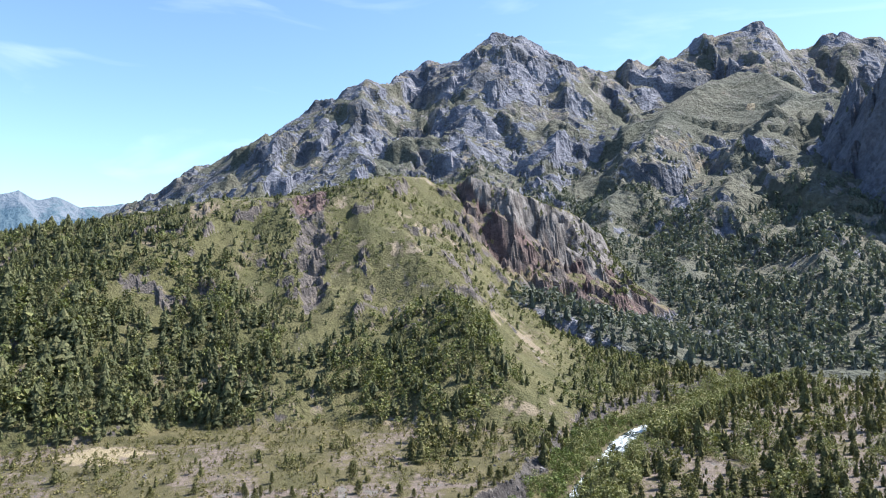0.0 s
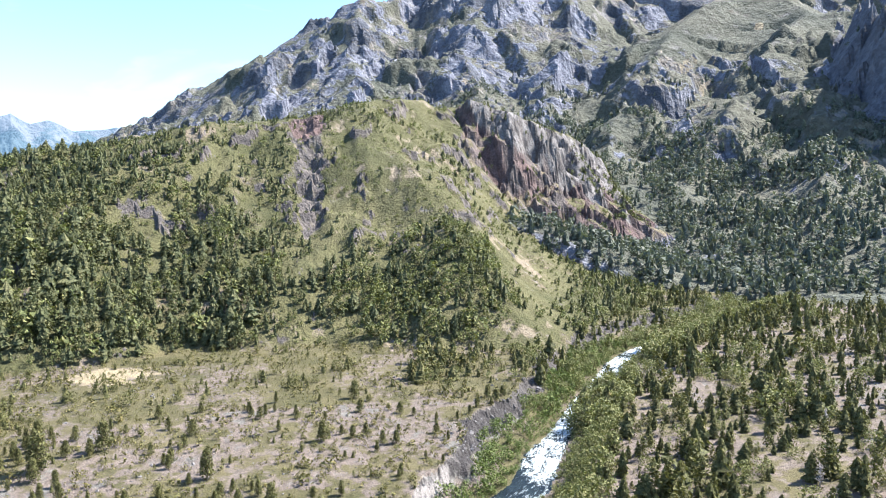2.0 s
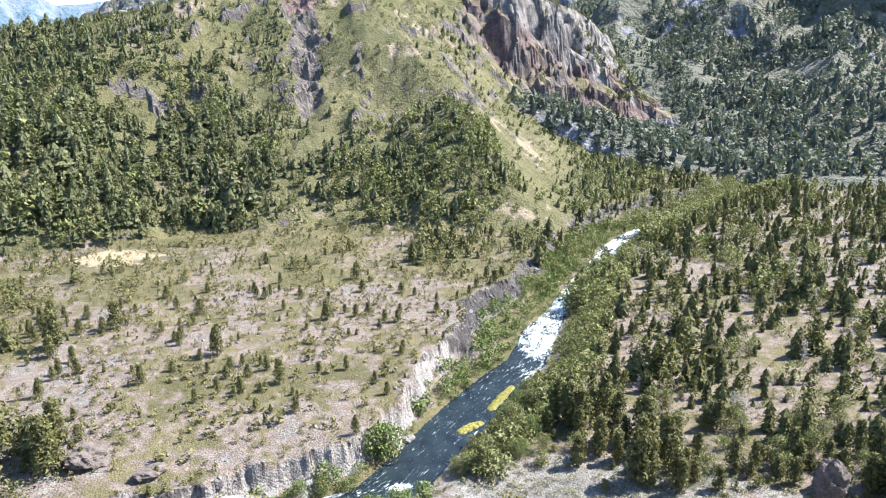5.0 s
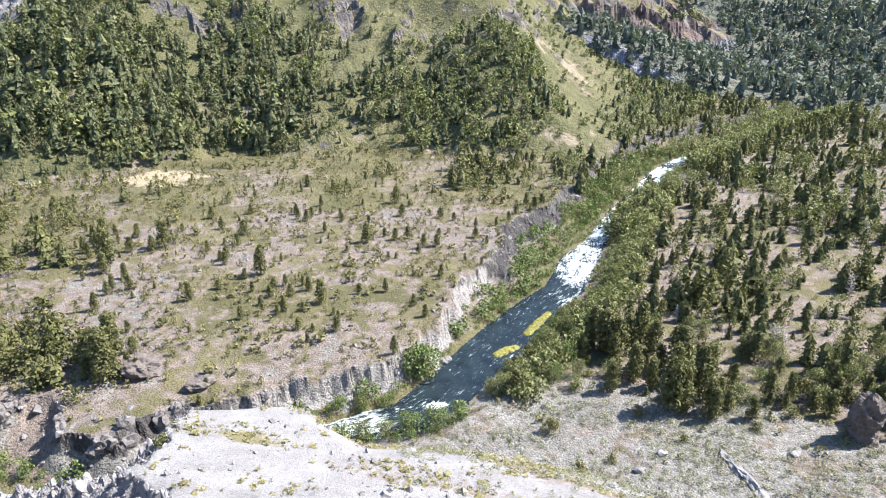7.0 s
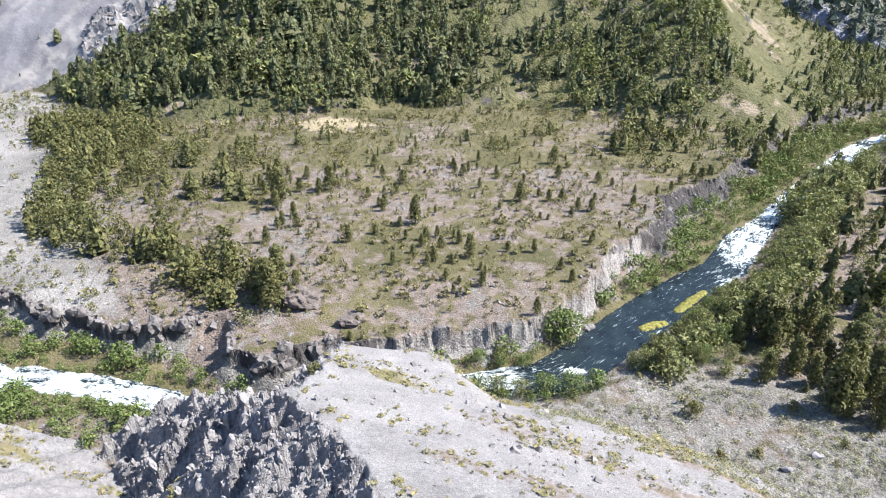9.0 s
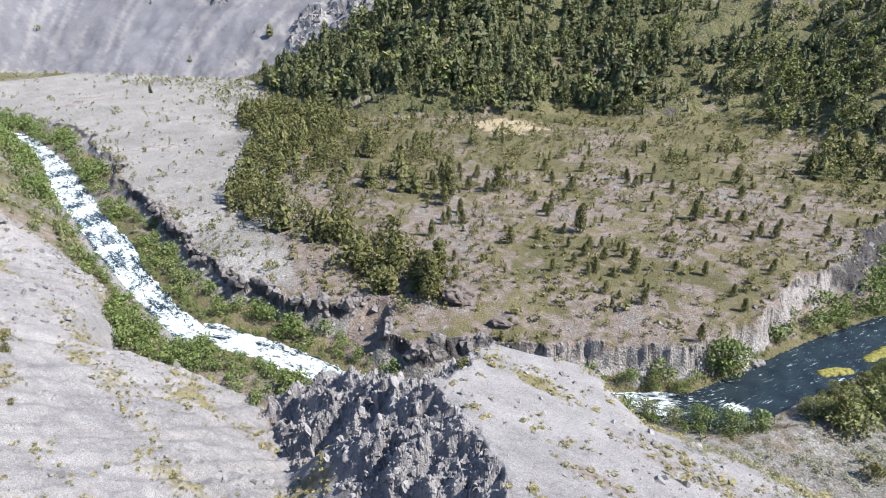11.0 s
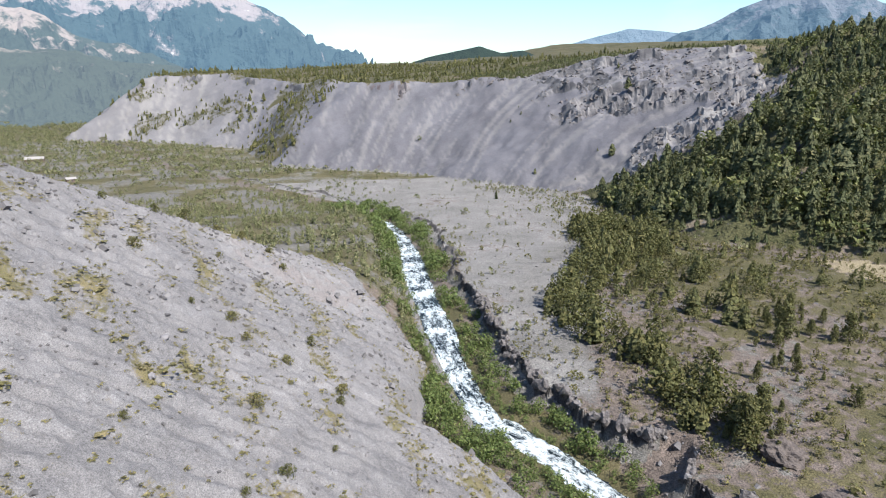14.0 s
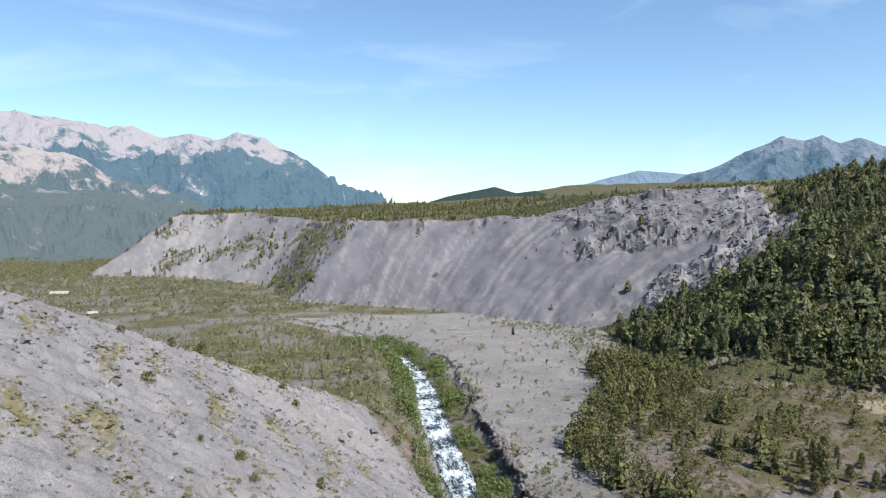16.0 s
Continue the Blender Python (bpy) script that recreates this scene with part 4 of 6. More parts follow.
def clump(rng, profile, blobs, leaves, leaf, fat, spread=0.6):
    """A crown of height 1 about the z axis: uneven lumps, each covered with tufts of leaves. Verts and triangles."""
    verts = []
    for n in range(blobs):
        h = 0.1 + 0.82 * (n + rng.uniform(0.2, 0.8)) / blobs
        width = fat * profile(h)
        a = n * 2.4 + rng.uniform(-0.7, 0.7)
        off = spread * width * rng.uniform(0.3, 1.0)
        c = np.array([off * np.cos(a), off * np.sin(a), h])
        size = np.array([1, 1, 0.85]) * (width * rng.uniform(0.5, 0.75) + 0.02)
        size[2] = max(size[2], 0.6 / blobs)
        for k in range(leaves):
            # spread evenly over the lump, few below
            z = 1 - 1.55 * (k + rng.uniform(0, 1)) / leaves
            b = k * 2.4 + rng.uniform(-0.5, 0.5)
            d = np.array([np.sqrt(1 - z * z) * np.cos(b), np.sqrt(1 - z * z) * np.sin(b), z])
            face = d + rng.normal(0, 0.42, 3)
            spray(verts, c + d * size * rng.uniform(0.72, 1.08), face / np.linalg.norm(face), leaf * rng.uniform(0.6, 1.25), rng)
    v = np.array(verts)
    return v, np.arange(len(v)).reshape(-1, 3)


def spire(rng, tiers, segs, leaves, leaf, fat):
    """A conifer of height 1: tiers of drooping boughs with ragged rims, and loose sprays standing out of them."""
    verts = []
    bend = rng.normal(0, 0.03, 2)
    lop = rng.uniform(0.75, 1.15, 7)
    for n in range(tiers):
        h = 0.03 + 0.8 * n / tiers
        r = fat * np.interp(h, [0, 0.12, 0.35, 0.65, 0.9], [0.7, 1.0, 0.92, 0.6, 0.2]) * rng.uniform(0.78, 1.18)
        top = h + max(1.75 / tiers, 0.22) * rng.uniform(0.85, 1.1)
        turn = rng.uniform(0, 6.28)
        for k in range(segs):
            a0, a1 = (turn + 6.283 * (k + e + rng.uniform(-0.2, 0.2)) / segs for e in (-0.12, 1.12))
            r0, r1 = (r * lop[int(a * 1.1) % 7] * rng.uniform(0.6, 1.25) for a in (a0, a1))
            z0, z1 = (h + rng.uniform(-0.05, 0.05) for _ in range(2))
            verts += [np.array([r0 * np.cos(a0) + bend[0] * h, r0 * np.sin(a0) + bend[1] * h, z0]), np.array([r1 * np.cos(a1) + bend[0] * h, r1 * np.sin(a1) + bend[1] * h, z1]),
                      np.array([bend[0] * top + 0.1 * r * np.cos(a0), bend[1] * top + 0.1 * r * np.sin(a0), min(top, 1.0)])]
    for _ in range(leaves):
        h, a = rng.uniform(0.04, 0.88) ** 1.15, rng.uniform(0, 6.28)
        r = fat * np.interp(h, [0, 0.12, 0.35, 0.65, 1], [0.7, 1.0, 0.92, 0.6, 0.12]) * rng.uniform(0.7, 1.0)
        face = np.array([np.cos(a), np.sin(a), 0.8]) + rng.normal(0, 0.5, 3)
        spray(verts, np.array([r * np.cos(a) + bend[0] * h, r * np.sin(a) + bend[1] * h, h + 0.03]), face / np.linalg.norm(face), leaf * rng.uniform(0.6, 1.3) * (1.15 - 0.6 * h), rng)
    v = np.array(verts)
    return v, np.arange(len(v)).reshape(-1, 3)


def cone(h):
    return np.clip(1.12 - h, 0.03, 1) ** 0.8 * (0.55 + 0.45 * np.clip(h / 0.12, 0, 1))


def egg(h):
    return np.sqrt(np.clip(1 - (2 * h - 0.92) ** 2, 0.02, 1))


def dome(h):
    return np.sqrt(np.clip(1.02 - h ** 2, 0.02, 1))


def column(h):
    return np.clip(1.1 - h, 0.05, 1) ** 0.5 * (0.6 + 0.4 * np.clip(h / 0.2, 0, 1))


rng = np.random.default_rng(7)


def scatter(name, label, mat, variants, places, heights, widths=None):
    """Many plants in one mesh: variants of unit crowns at places (x, y, z)."""
    vs, fs, base = [], [], 0
    pick = rng.integers(0, len(variants), len(places))
    turn = rng.random(len(places)) * 2 * np.pi
    wide = widths if widths is not None else heights * rng.uniform(0.8, 1.25, len(places))
    for n, (v, f) in enumerate(variants):
        sel = np.where(pick == n)[0]
        if not len(sel):
            continue
        c, s = np.cos(turn[sel])[:, None], np.sin(turn[sel])[:, None]
        x = (v[None, :, 0] * c - v[None, :, 1] * s) * wide[sel][:, None] + places[sel, 0][:, None]
        y = (v[None, :, 0] * s + v[None, :, 1] * c) * wide[sel][:, None] + places[sel, 1][:, None]
        z = v[None, :, 2] * heights[sel][:, None] + places[sel, 2][:, None] - 0.04 * heights[sel][:, None]
        vs.append(np.stack([x, y, z], -1).reshape(-1, 3))
        fs.append((f[None] + (np.arange(len(sel)) * len(v))[:, None, None] + base).reshape(-1, 3))
        base += len(sel) * len(v)
    ob = new(name, sheet(name, np.concatenate(vs), np.concatenate(fs), mat))
    return tagged(ob, label, "vegetation", kind="stuff")


def candidates(x0, x1, y0, y1, step):
    gx, gy = np.meshgrid(np.arange(x0, x1, step), np.arange(y0, y1, step))
    gx = gx + rng.uniform(-0.48, 0.48, gx.shape) * step
    gy = gy + rng.uniform(-0.48, 0.48, gy.shape) * step
    x, y = gx.ravel(), gy.ravel()
    az = np.degrees(np.arctan2(-x, y))
    keep = (az > -41) & (az < 101)
    x, y = x[keep], y[keep]
    z, m = land(x, y)
    return x, y, z, m


def chosen(c, density):
    x, y, z, m = c
    k = rng.random(len(x)) < density
    return np.stack([x, y, z], -1)[k], {key: v[k] for key, v in m.items()}


def kinds(seed, count, *shape):
    return [clump(np.random.default_rng(seed + n), *shape) for n in range(count)]


def firs(seed, count, *shape):
    return [spire(np.random.default_rng(seed + n), *shape) for n in range(count)]


CONES_FAR = firs(0, 9, 6, 7, 26, 0.065, 0.25) + kinds(10, 4, cone, 6, 11, 0.085, 0.3, 0.45)
CONES_THIN = firs(30, 6, 3, 5, 8, 0.12, 0.28)
CONES_MID = firs(40, 7, 8, 8, 110, 0.042, 0.25) + kinds(46, 4, cone, 12, 17, 0.052, 0.32, 0.6)
EGGS_THIN = kinds(26, 6, egg, 3, 8, 0.16, 0.46, 0.6)
EGGS_FAR = kinds(20, 8, egg, 5, 12, 0.11, 0.44, 0.8)
EGGS_MID = kinds(60, 8, egg, 11, 21, 0.062, 0.46, 0.9)
BUSHES = kinds(70, 8, egg, 7, 19, 0.092, 0.52, 0.9)
DOMES = kinds(80, 6, dome, 4, 9, 0.19, 0.8, 0.65)
SAGES = kinds(96, 5, dome, 4, 14, 0.125, 0.8, 0.7)
TUFTS = kinds(90, 5, dome, 2, 7, 0.27, 0.7, 0.6)


def within(x, y, outline, soft=6.0):
    """1 inside an outline in plan, 0 outside, over a soft border."""
    line = list(outline) + [outline[0]]
    inside = np.zeros(x.shape, bool)
    for (ax, ay), (bx, by) in zip(line[:-1], line[1:]):
        if ay != by:
            inside ^= ((ay > y) != (by > y)) & (x < (bx - ax) * (y - ay) / (by - ay) + ax)
    d, _, _ = polyline_distance(x, y, line)
    return ramp(np.where(inside, d, -d), -soft, soft)


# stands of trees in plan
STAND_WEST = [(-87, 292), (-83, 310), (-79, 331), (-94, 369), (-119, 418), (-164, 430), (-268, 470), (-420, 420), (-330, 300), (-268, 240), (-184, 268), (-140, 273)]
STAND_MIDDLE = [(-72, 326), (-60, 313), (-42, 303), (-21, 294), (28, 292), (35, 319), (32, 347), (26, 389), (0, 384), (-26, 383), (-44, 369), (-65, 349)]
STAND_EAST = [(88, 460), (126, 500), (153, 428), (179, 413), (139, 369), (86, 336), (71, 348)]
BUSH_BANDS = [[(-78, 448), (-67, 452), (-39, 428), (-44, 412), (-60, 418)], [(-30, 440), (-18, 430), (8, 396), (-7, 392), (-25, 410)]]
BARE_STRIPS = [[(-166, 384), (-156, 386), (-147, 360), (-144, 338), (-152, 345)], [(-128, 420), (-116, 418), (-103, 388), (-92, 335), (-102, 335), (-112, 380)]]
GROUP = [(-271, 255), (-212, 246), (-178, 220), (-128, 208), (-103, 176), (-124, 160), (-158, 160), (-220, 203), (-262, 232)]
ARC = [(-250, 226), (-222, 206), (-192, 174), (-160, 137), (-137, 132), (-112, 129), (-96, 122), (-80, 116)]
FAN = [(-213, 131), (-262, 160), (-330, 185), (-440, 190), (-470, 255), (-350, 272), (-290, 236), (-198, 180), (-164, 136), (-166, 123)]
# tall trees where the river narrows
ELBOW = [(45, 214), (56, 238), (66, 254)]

# the hill and the plateau
NEAR_CONIFERS, NEAR_WILLOWS = [], []


def keep_near(p, tall, kind, near, store, most):
    """Set aside the plants that stand near enough to be single things."""
    order = np.argsort(np.hypot(p[:, 0], p[:, 1]))
    for n in order:
        if kind[n] and near[n] and len(store) < most:
            store.append((p[n, 0], p[n, 1], p[n, 2], tall[n]))


def grow_hill():
    c = candidates(-620, 330, 230, 900, 3.4)
    m = c[3]
    pat, spot, az = fbm(c[0], c[1], 60, 4, 301), fbm(c[0], c[1], 20, 3, 303), m["az"]
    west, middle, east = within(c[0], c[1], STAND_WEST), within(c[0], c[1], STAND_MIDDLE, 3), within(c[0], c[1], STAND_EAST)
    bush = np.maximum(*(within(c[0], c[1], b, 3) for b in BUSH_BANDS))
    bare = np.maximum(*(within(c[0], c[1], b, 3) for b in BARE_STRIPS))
    upper = ramp(az, 9, 14) * (1 - ramp(m["rise"], 60, 120) * 0.6)
    right = ramp(-az, 9, 14)
    d = np.clip(0.13 + 0.44 * west + 0.56 * middle + 0.36 * east + 0.26 * upper + 0.3 * right + 0.5 * bush + 0.55 * pat + 0.45 * spot - 0.9 * bare, 0.02, 0.85) * m["hill"] * (~m["gully"] | (spot + 0.5 * pat > 0.08) & (m["wall"] > 8)) * (m["ravine"] < 0.4) * ramp(m["border"] - az, 0.2, 2.6)
    face = (m["scarp"] > 0.4) & (m["steep"] < m["cap"] + 3)
    d = np.where(face, 0.003 + 0.6 * (m["rib"] > 0.45) + 0.25 * ramp(az, 77, 80) * (spot > 0.2), d)
    d = np.where((az > 36) & ~face & (m["steep"] > m["cap"] + 2), np.clip(0.6 + 0.5 * pat, 0.1, 0.9) * (m["up"] < 420), d)
    p, pm = chosen(c, d)
    lot = len(p)
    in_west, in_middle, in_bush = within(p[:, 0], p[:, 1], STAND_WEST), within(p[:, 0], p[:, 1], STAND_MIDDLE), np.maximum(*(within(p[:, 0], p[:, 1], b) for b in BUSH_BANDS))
    broad = rng.random(lot) < np.where(in_bush > 0.5, 1.0, np.where(pm["az"] < 9, 0.55, 0.18))
    tall = 4.0 + (4.6 + 2.6 * ramp(pm["az"], 24, 32)) * in_west * (1 - 0.6 * ramp(pm["rise"], 25, 95)) + 3.0 * in_middle + 1.6 * ramp(-pm["az"], 9, 14)
    tall = tall * np.where(pm["steep"] > pm["cap"] + 2, 0.85, 1.0) * (1 - 0.45 * in_bush)
    tall = np.clip(tall * (1 + 0.26 * rng.normal(size=lot)), 1.2, 19)
    low = rng.random(lot) < 0.3 - 0.2 * in_middle
    tall = np.where(low, tall * 0.45, tall)
    big_one = ~broad & (tall > 9.0)
    scatter("hill_forest_edge", "tall dark green conifers along the foot of the hill", MAT_FIR, CONES_MID, p[big_one], tall[big_one])
    small_one = ~broad & ~big_one
    back = small_one & ((pm["r"] > 430) | (tall < 4.2))
    scatter("hill_forest", "dense dark green conifers on the hillside", MAT_FIR, CONES_FAR, p[small_one & ~back], tall[small_one & ~back])
    scatter("upper_hill_forest", "small dark green conifers high on the hillside", MAT_FIR, CONES_THIN, p[back], tall[back])
    scatter("hill_woodland", "rounded dark green trees and bushes on the hillside", MAT_DARK, EGGS_FAR, p[broad], tall[broad] * 0.8)
    # the plateau's far end
    c = candidates(-1160, -600, 60, 720, 7.0)
    m = c[3]
    top = m["hill"] & (m["steep"] > m["cap"] + 2) & (m["up"] < 420)
    face = m["hill"] & (m["steep"] <= m["cap"] + 2)
    d = np.where(top, np.clip(0.8 + 0.6 * fbm(c[0], c[1], 50, 3, 307), 0.3, 0.95), np.where(face, 0.006 + 0.8 * (m["rib"] > 0.4) + 0.85 * ramp(m["az"], 71.5, 74) * ramp(fbm(c[0], c[1], 60, 3, 309), 0.0, 0.3), 0))
    p, pm = chosen(c, d)
    scatter("plateau_wood", "young conifers along the plateau rim", MAT_CONIFER, CONES_THIN, p, np.clip(np.exp(rng.normal(1.3, 0.45, len(p))), 1.5, 12))
    # low scrub between the trees
    c = candidates(-330, 260, 280, 640, 4.8)
    m = c[3]
    d = np.clip(0.42 + 0.8 * fbm(c[0], c[1], 26, 4, 305), 0, 0.9) * m["hill"] * (m["scarp"] < 0.4) * ~m["gully"]
    p, pm = chosen(c, d)
    scatter("hill_scrub", "low green scrub dotted over the hillside", MAT_DARK, DOMES, p, rng.uniform(0.7, 2.3, len(p)))


def grow_mountain():
    c = candidates(-60, 900, 420, 1400, 6.0)
    m = c[3]
    d = np.clip(1.2 - (c[2] - 70) / 105 + 1.1 * fbm(c[0], c[1], 120, 4, 311) + 0.8 * fbm(c[0], c[1], 38, 3, 313), 0.02 * (c[2] < 300), 0.95) * (0.5 + 0.5 * ramp(fbm(c[0], c[1], 75, 4, 317), -0.2, 0.1)) * (m["mt"] | m["hill"] & (c[0] > 325) & (c[2] < 120))
    p, pm = chosen(c, d)
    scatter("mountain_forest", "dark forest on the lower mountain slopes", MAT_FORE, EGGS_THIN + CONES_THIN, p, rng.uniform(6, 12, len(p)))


def grow_flat():
    c = candidates(-10, 620, 100, 760, 3.9)
    m = c[3]
    floor = ~m["hill"] & ~m["mt"] & ~m["near"]
    open_ = fbm(c[0], c[1], 26, 4, 321)
    d = np.clip(0.78 + 0.95 * open_ + 0.25 * ramp(-m["r"], -210, -170) + 0.3 * ramp(m["r"], 420, 500), 0.1, 0.96) * ((~m["north"]) | (c[1] > 245)) * (m["q"] > 1.2) * floor * ramp(m["r"] + 8 * open_, 117, 125)
    d = np.where(floor & (m["q"] > 1.2) & (m["q"] < 16) & ((c[1] > 225) | ~m["north"]), 0.85, d)
    d = np.where((c[0] > 92) & (m["q"] > 1) & (m["q"] < 18) & floor, 0.97, d)
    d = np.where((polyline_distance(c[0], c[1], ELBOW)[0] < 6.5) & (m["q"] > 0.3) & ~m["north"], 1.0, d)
    d = d * np.where(m["r"] < 150, ramp(m["r"] + 8 * open_, 117, 125), 1.0)
    low, _ = chosen(c, np.where(floor & (~m["north"]) & (m["q"] > 2), 0.34, 0.0))
    scatter("flat_scrub", "low olive scrub between the conifers", MAT_SHRUB, DOMES, low, rng.uniform(0.5, 1.7, len(low)))
    p, pm = chosen(c, d)
    lot = len(p)
    stand = fbm(p[:, 0], p[:, 1], 30, 3, 325)
    tall = np.clip((5.0 + 2.8 * ramp(stand, 0.0, 0.4) + 1.0 * ramp(-pm["r"], -190, -140)) * (1 + 0.33 * rng.normal(size=lot)), 1.6, 15)
    tall = np.where(rng.random(lot) < 0.3, tall * 0.45, tall)
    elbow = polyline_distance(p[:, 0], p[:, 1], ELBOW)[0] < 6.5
    tall = np.where(elbow, 9.5 * rng.uniform(0.8, 1.15, lot), tall)
    tall = np.where(elbow, tall, np.minimum(tall, 1.8 + 0.5 * pm["q"] + 0.03 * np.clip(p[:, 1] - 170, 0, 200)))
    tall = np.where((pm["x"] > 92) & (pm["q"] < 18) & ~pm["north"], 9.5 * rng.uniform(0.8, 1.2, lot), tall)
    broad = rng.random(lot) < np.where(pm["q"] < 14, 0.8, 0.15)
    tall = np.where(broad & (pm["r"] < 175), np.minimum(tall, 4.2), tall)
    keep_near(p, tall, ~broad, pm["r"] < 168, NEAR_CONIFERS, 90)
    keep_near(p, tall, broad, pm["r"] < 160, NEAR_WILLOWS, 70)
    single = np.zeros(lot, bool)
    for kept in (NEAR_CONIFERS, NEAR_WILLOWS):
        single |= np.isin(p[:, 0], [k[0] for k in kept])
    p, tall, broad = p[~single], tall[~single], broad[~single]
    beyond = np.hypot(p[:, 0], p[:, 1]) > 255
    scatter("flat_forest", "olive conifers crowding a stony flat", MAT_CONIFER, CONES_MID, p[~broad & ~beyond], tall[~broad & ~beyond])
    scatter("far_flat_forest", "olive conifers towards the foot of the mountain", MAT_CONIFER, CONES_FAR, p[~broad & beyond], tall[~broad & beyond])
    scatter("riverside_woodland", "rounded grey-green trees along the river", MAT_GREY, EGGS_MID, p[broad], tall[broad] * 0.8)


def grow_thicket():
    c = candidates(-12, 75, 112, 262, 2.3)
    m = c[3]
    d = np.clip(0.75 + 0.7 * fbm(c[0], c[1], 14, 3, 327), 0.1, 0.95) * ~m["north"] * ~m["near"] * (m["q"] > 0.9) * ramp(-m["q"], -17, -11) * ramp(m["r"], 114, 121)
    p, pm = chosen(c, d)
    scatter("bank_thicket", "thick grey-green scrub along the wooded bank", MAT_GREY, BUSHES, p, np.clip(1.1 + 0.26 * pm["q"], 1, 4.6) * rng.uniform(0.65, 1.35, len(p)))


def grow_terrace():
    c = candidates(-330, 120, 80, 330, 3.6)
    m = c[3]
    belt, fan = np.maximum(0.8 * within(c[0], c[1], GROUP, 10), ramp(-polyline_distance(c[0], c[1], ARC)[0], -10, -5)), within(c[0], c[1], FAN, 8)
    on = m["north"] & (m["cut"] >= 1.0) & ~m["hill"] & (belt > 0.2) | m["north"] & (m["cut"] >= 1.0) & ~m["hill"] & (fan < 0.5) & (m["az"] + 6 * m["mid"] < 46 + 60 * ramp(-m["r"], -150, -125))
    d = np.clip(0.17 + 0.3 * fbm(c[0], c[1], 18, 3, 331) + belt * (0.36 + 0.28 * (belt > 0.82) + 0.3 * ramp(-c[0], 165, 215) + 0.6 * fbm(c[0], c[1], 16, 3, 335)), 0.0, 0.92) * on
    p, pm = chosen(c, d)
    lot = len(p)
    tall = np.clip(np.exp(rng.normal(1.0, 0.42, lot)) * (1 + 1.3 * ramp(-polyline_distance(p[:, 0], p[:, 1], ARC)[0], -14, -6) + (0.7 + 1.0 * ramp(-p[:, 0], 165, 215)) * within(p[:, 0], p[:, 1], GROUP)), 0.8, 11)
    before = len(NEAR_CONIFERS)
    keep_near(p, tall, np.ones(lot, bool), (tall > 2.3) & (pm["r"] < 240) & (pm["az"] < 34), NEAR_CONIFERS, before + 130)
    single = np.isin(p[:, 0], [k[0] for k in NEAR_CONIFERS])
    p, tall = p[~single], tall[~single]
    scatter("terrace_trees", "scattered small olive conifers on dry ground", MAT_CONIFER, CONES_MID + EGGS_MID[:4], p, tall)
    c = candidates(-300, 120, 80, 330, 3.4)
    m = c[3]
    d = np.clip(0.3 + 0.7 * fbm(c[0], c[1], 20, 4, 337), 0.03, 0.8) * m["north"] * (m["cut"] >= 0.95) * ~m["hill"] * (1 - 0.9 * within(c[0], c[1], FAN, 8))
    p, pm = chosen(c, d)
    scatter("terrace_bushes", "rounded olive bushes dotted over dry stony ground", MAT_SHRUB, EGGS_FAR, p, rng.uniform(0.8, 2.3, len(p)))
    c = candidates(-420, 120, 80, 330, 2.1)
    m = c[3]
    d = np.clip(0.5 + 0.6 * fbm(c[0], c[1], 14, 4, 333), 0.05, 0.9) * m["north"] * (m["cut"] >= 0.9) * ~m["hill"] * (1 - 0.85 * within(c[0], c[1], FAN, 8))
    p, pm = chosen(c, d)
    scatter("terrace_scrub", "low olive and straw-coloured cushions on dry stony ground", MAT_SHRUB, TUFTS + DOMES[:2], p, np.clip(np.exp(rng.normal(-0.4, 0.6, len(p))), 0.25, 2.6))


def grow_river():
    c = candidates(-420, 110, 70, 330, 2.6)
    m = c[3]
    d = np.where(m["north"], (m["q"] > 0.5) * (m["cut"] < np.where(c[0] > -5, 0.32, 0.12)) * 0.8, (m["q"] > 1.6) * (m["q"] < 20) * (c[0] < -80) * ~m["near"] * 0.8 + (m["q"] > 0.3) * (m["q"] < 4) * (c[0] < 0) * 0.5) * ~m["hill"] * (c[2] < m["level"] + 6) * (1 - ramp(-c[0], 170, 200) * np.clip(0.5 - 0.9 * fbm(c[0], c[1], 16, 3, 347), 0, 0.9))
    p, pm = chosen(c, d)
    scatter("river_bushes", "bright green willow bushes lining the river", MAT_BROAD, BUSHES, p, np.where(pm["q"] < 3, 0.7, 1.15) * rng.uniform(1.2, 3.8, len(p)) * (1 + 0.9 * ramp(-p[:, 0], 190, 250) * rng.random(len(p))))


def grow_west():
    c = candidates(-1500, -150, -200, 330, 8.0)
    m = c[3]
    d = np.clip(0.46 + 0.8 * fbm(c[0], c[1], 70, 4, 341) + 0.45 * ramp(m["r"], 520, 900) + 0.6 * np.exp(-m["q"] / 18) + 0.3 * m["bench"] + 0.7 * (c[0] < -360) * np.exp(-m["q"] / 25) + 0.9 * np.exp(-((c[0] + 352) / 45) ** 2 - ((c[1] - 285) / 16) ** 2), 0.0, 0.9) * ~m["hill"] * ~m["near"] * (m["q"] > 1.5) * (1 - 0.9 * within(c[0], c[1], FAN, 8) * (m["q"] > 12))
    p, pm = chosen(c, d)
    scatter("valley_woodland", "mixed grey-green bushes and young trees on the gravel flats", MAT_VALLEY, DOMES + EGGS_THIN, p, rng.uniform(1.0, 3.4, len(p)) * np.where(pm["r"] > 600, 1.6, 1.0))


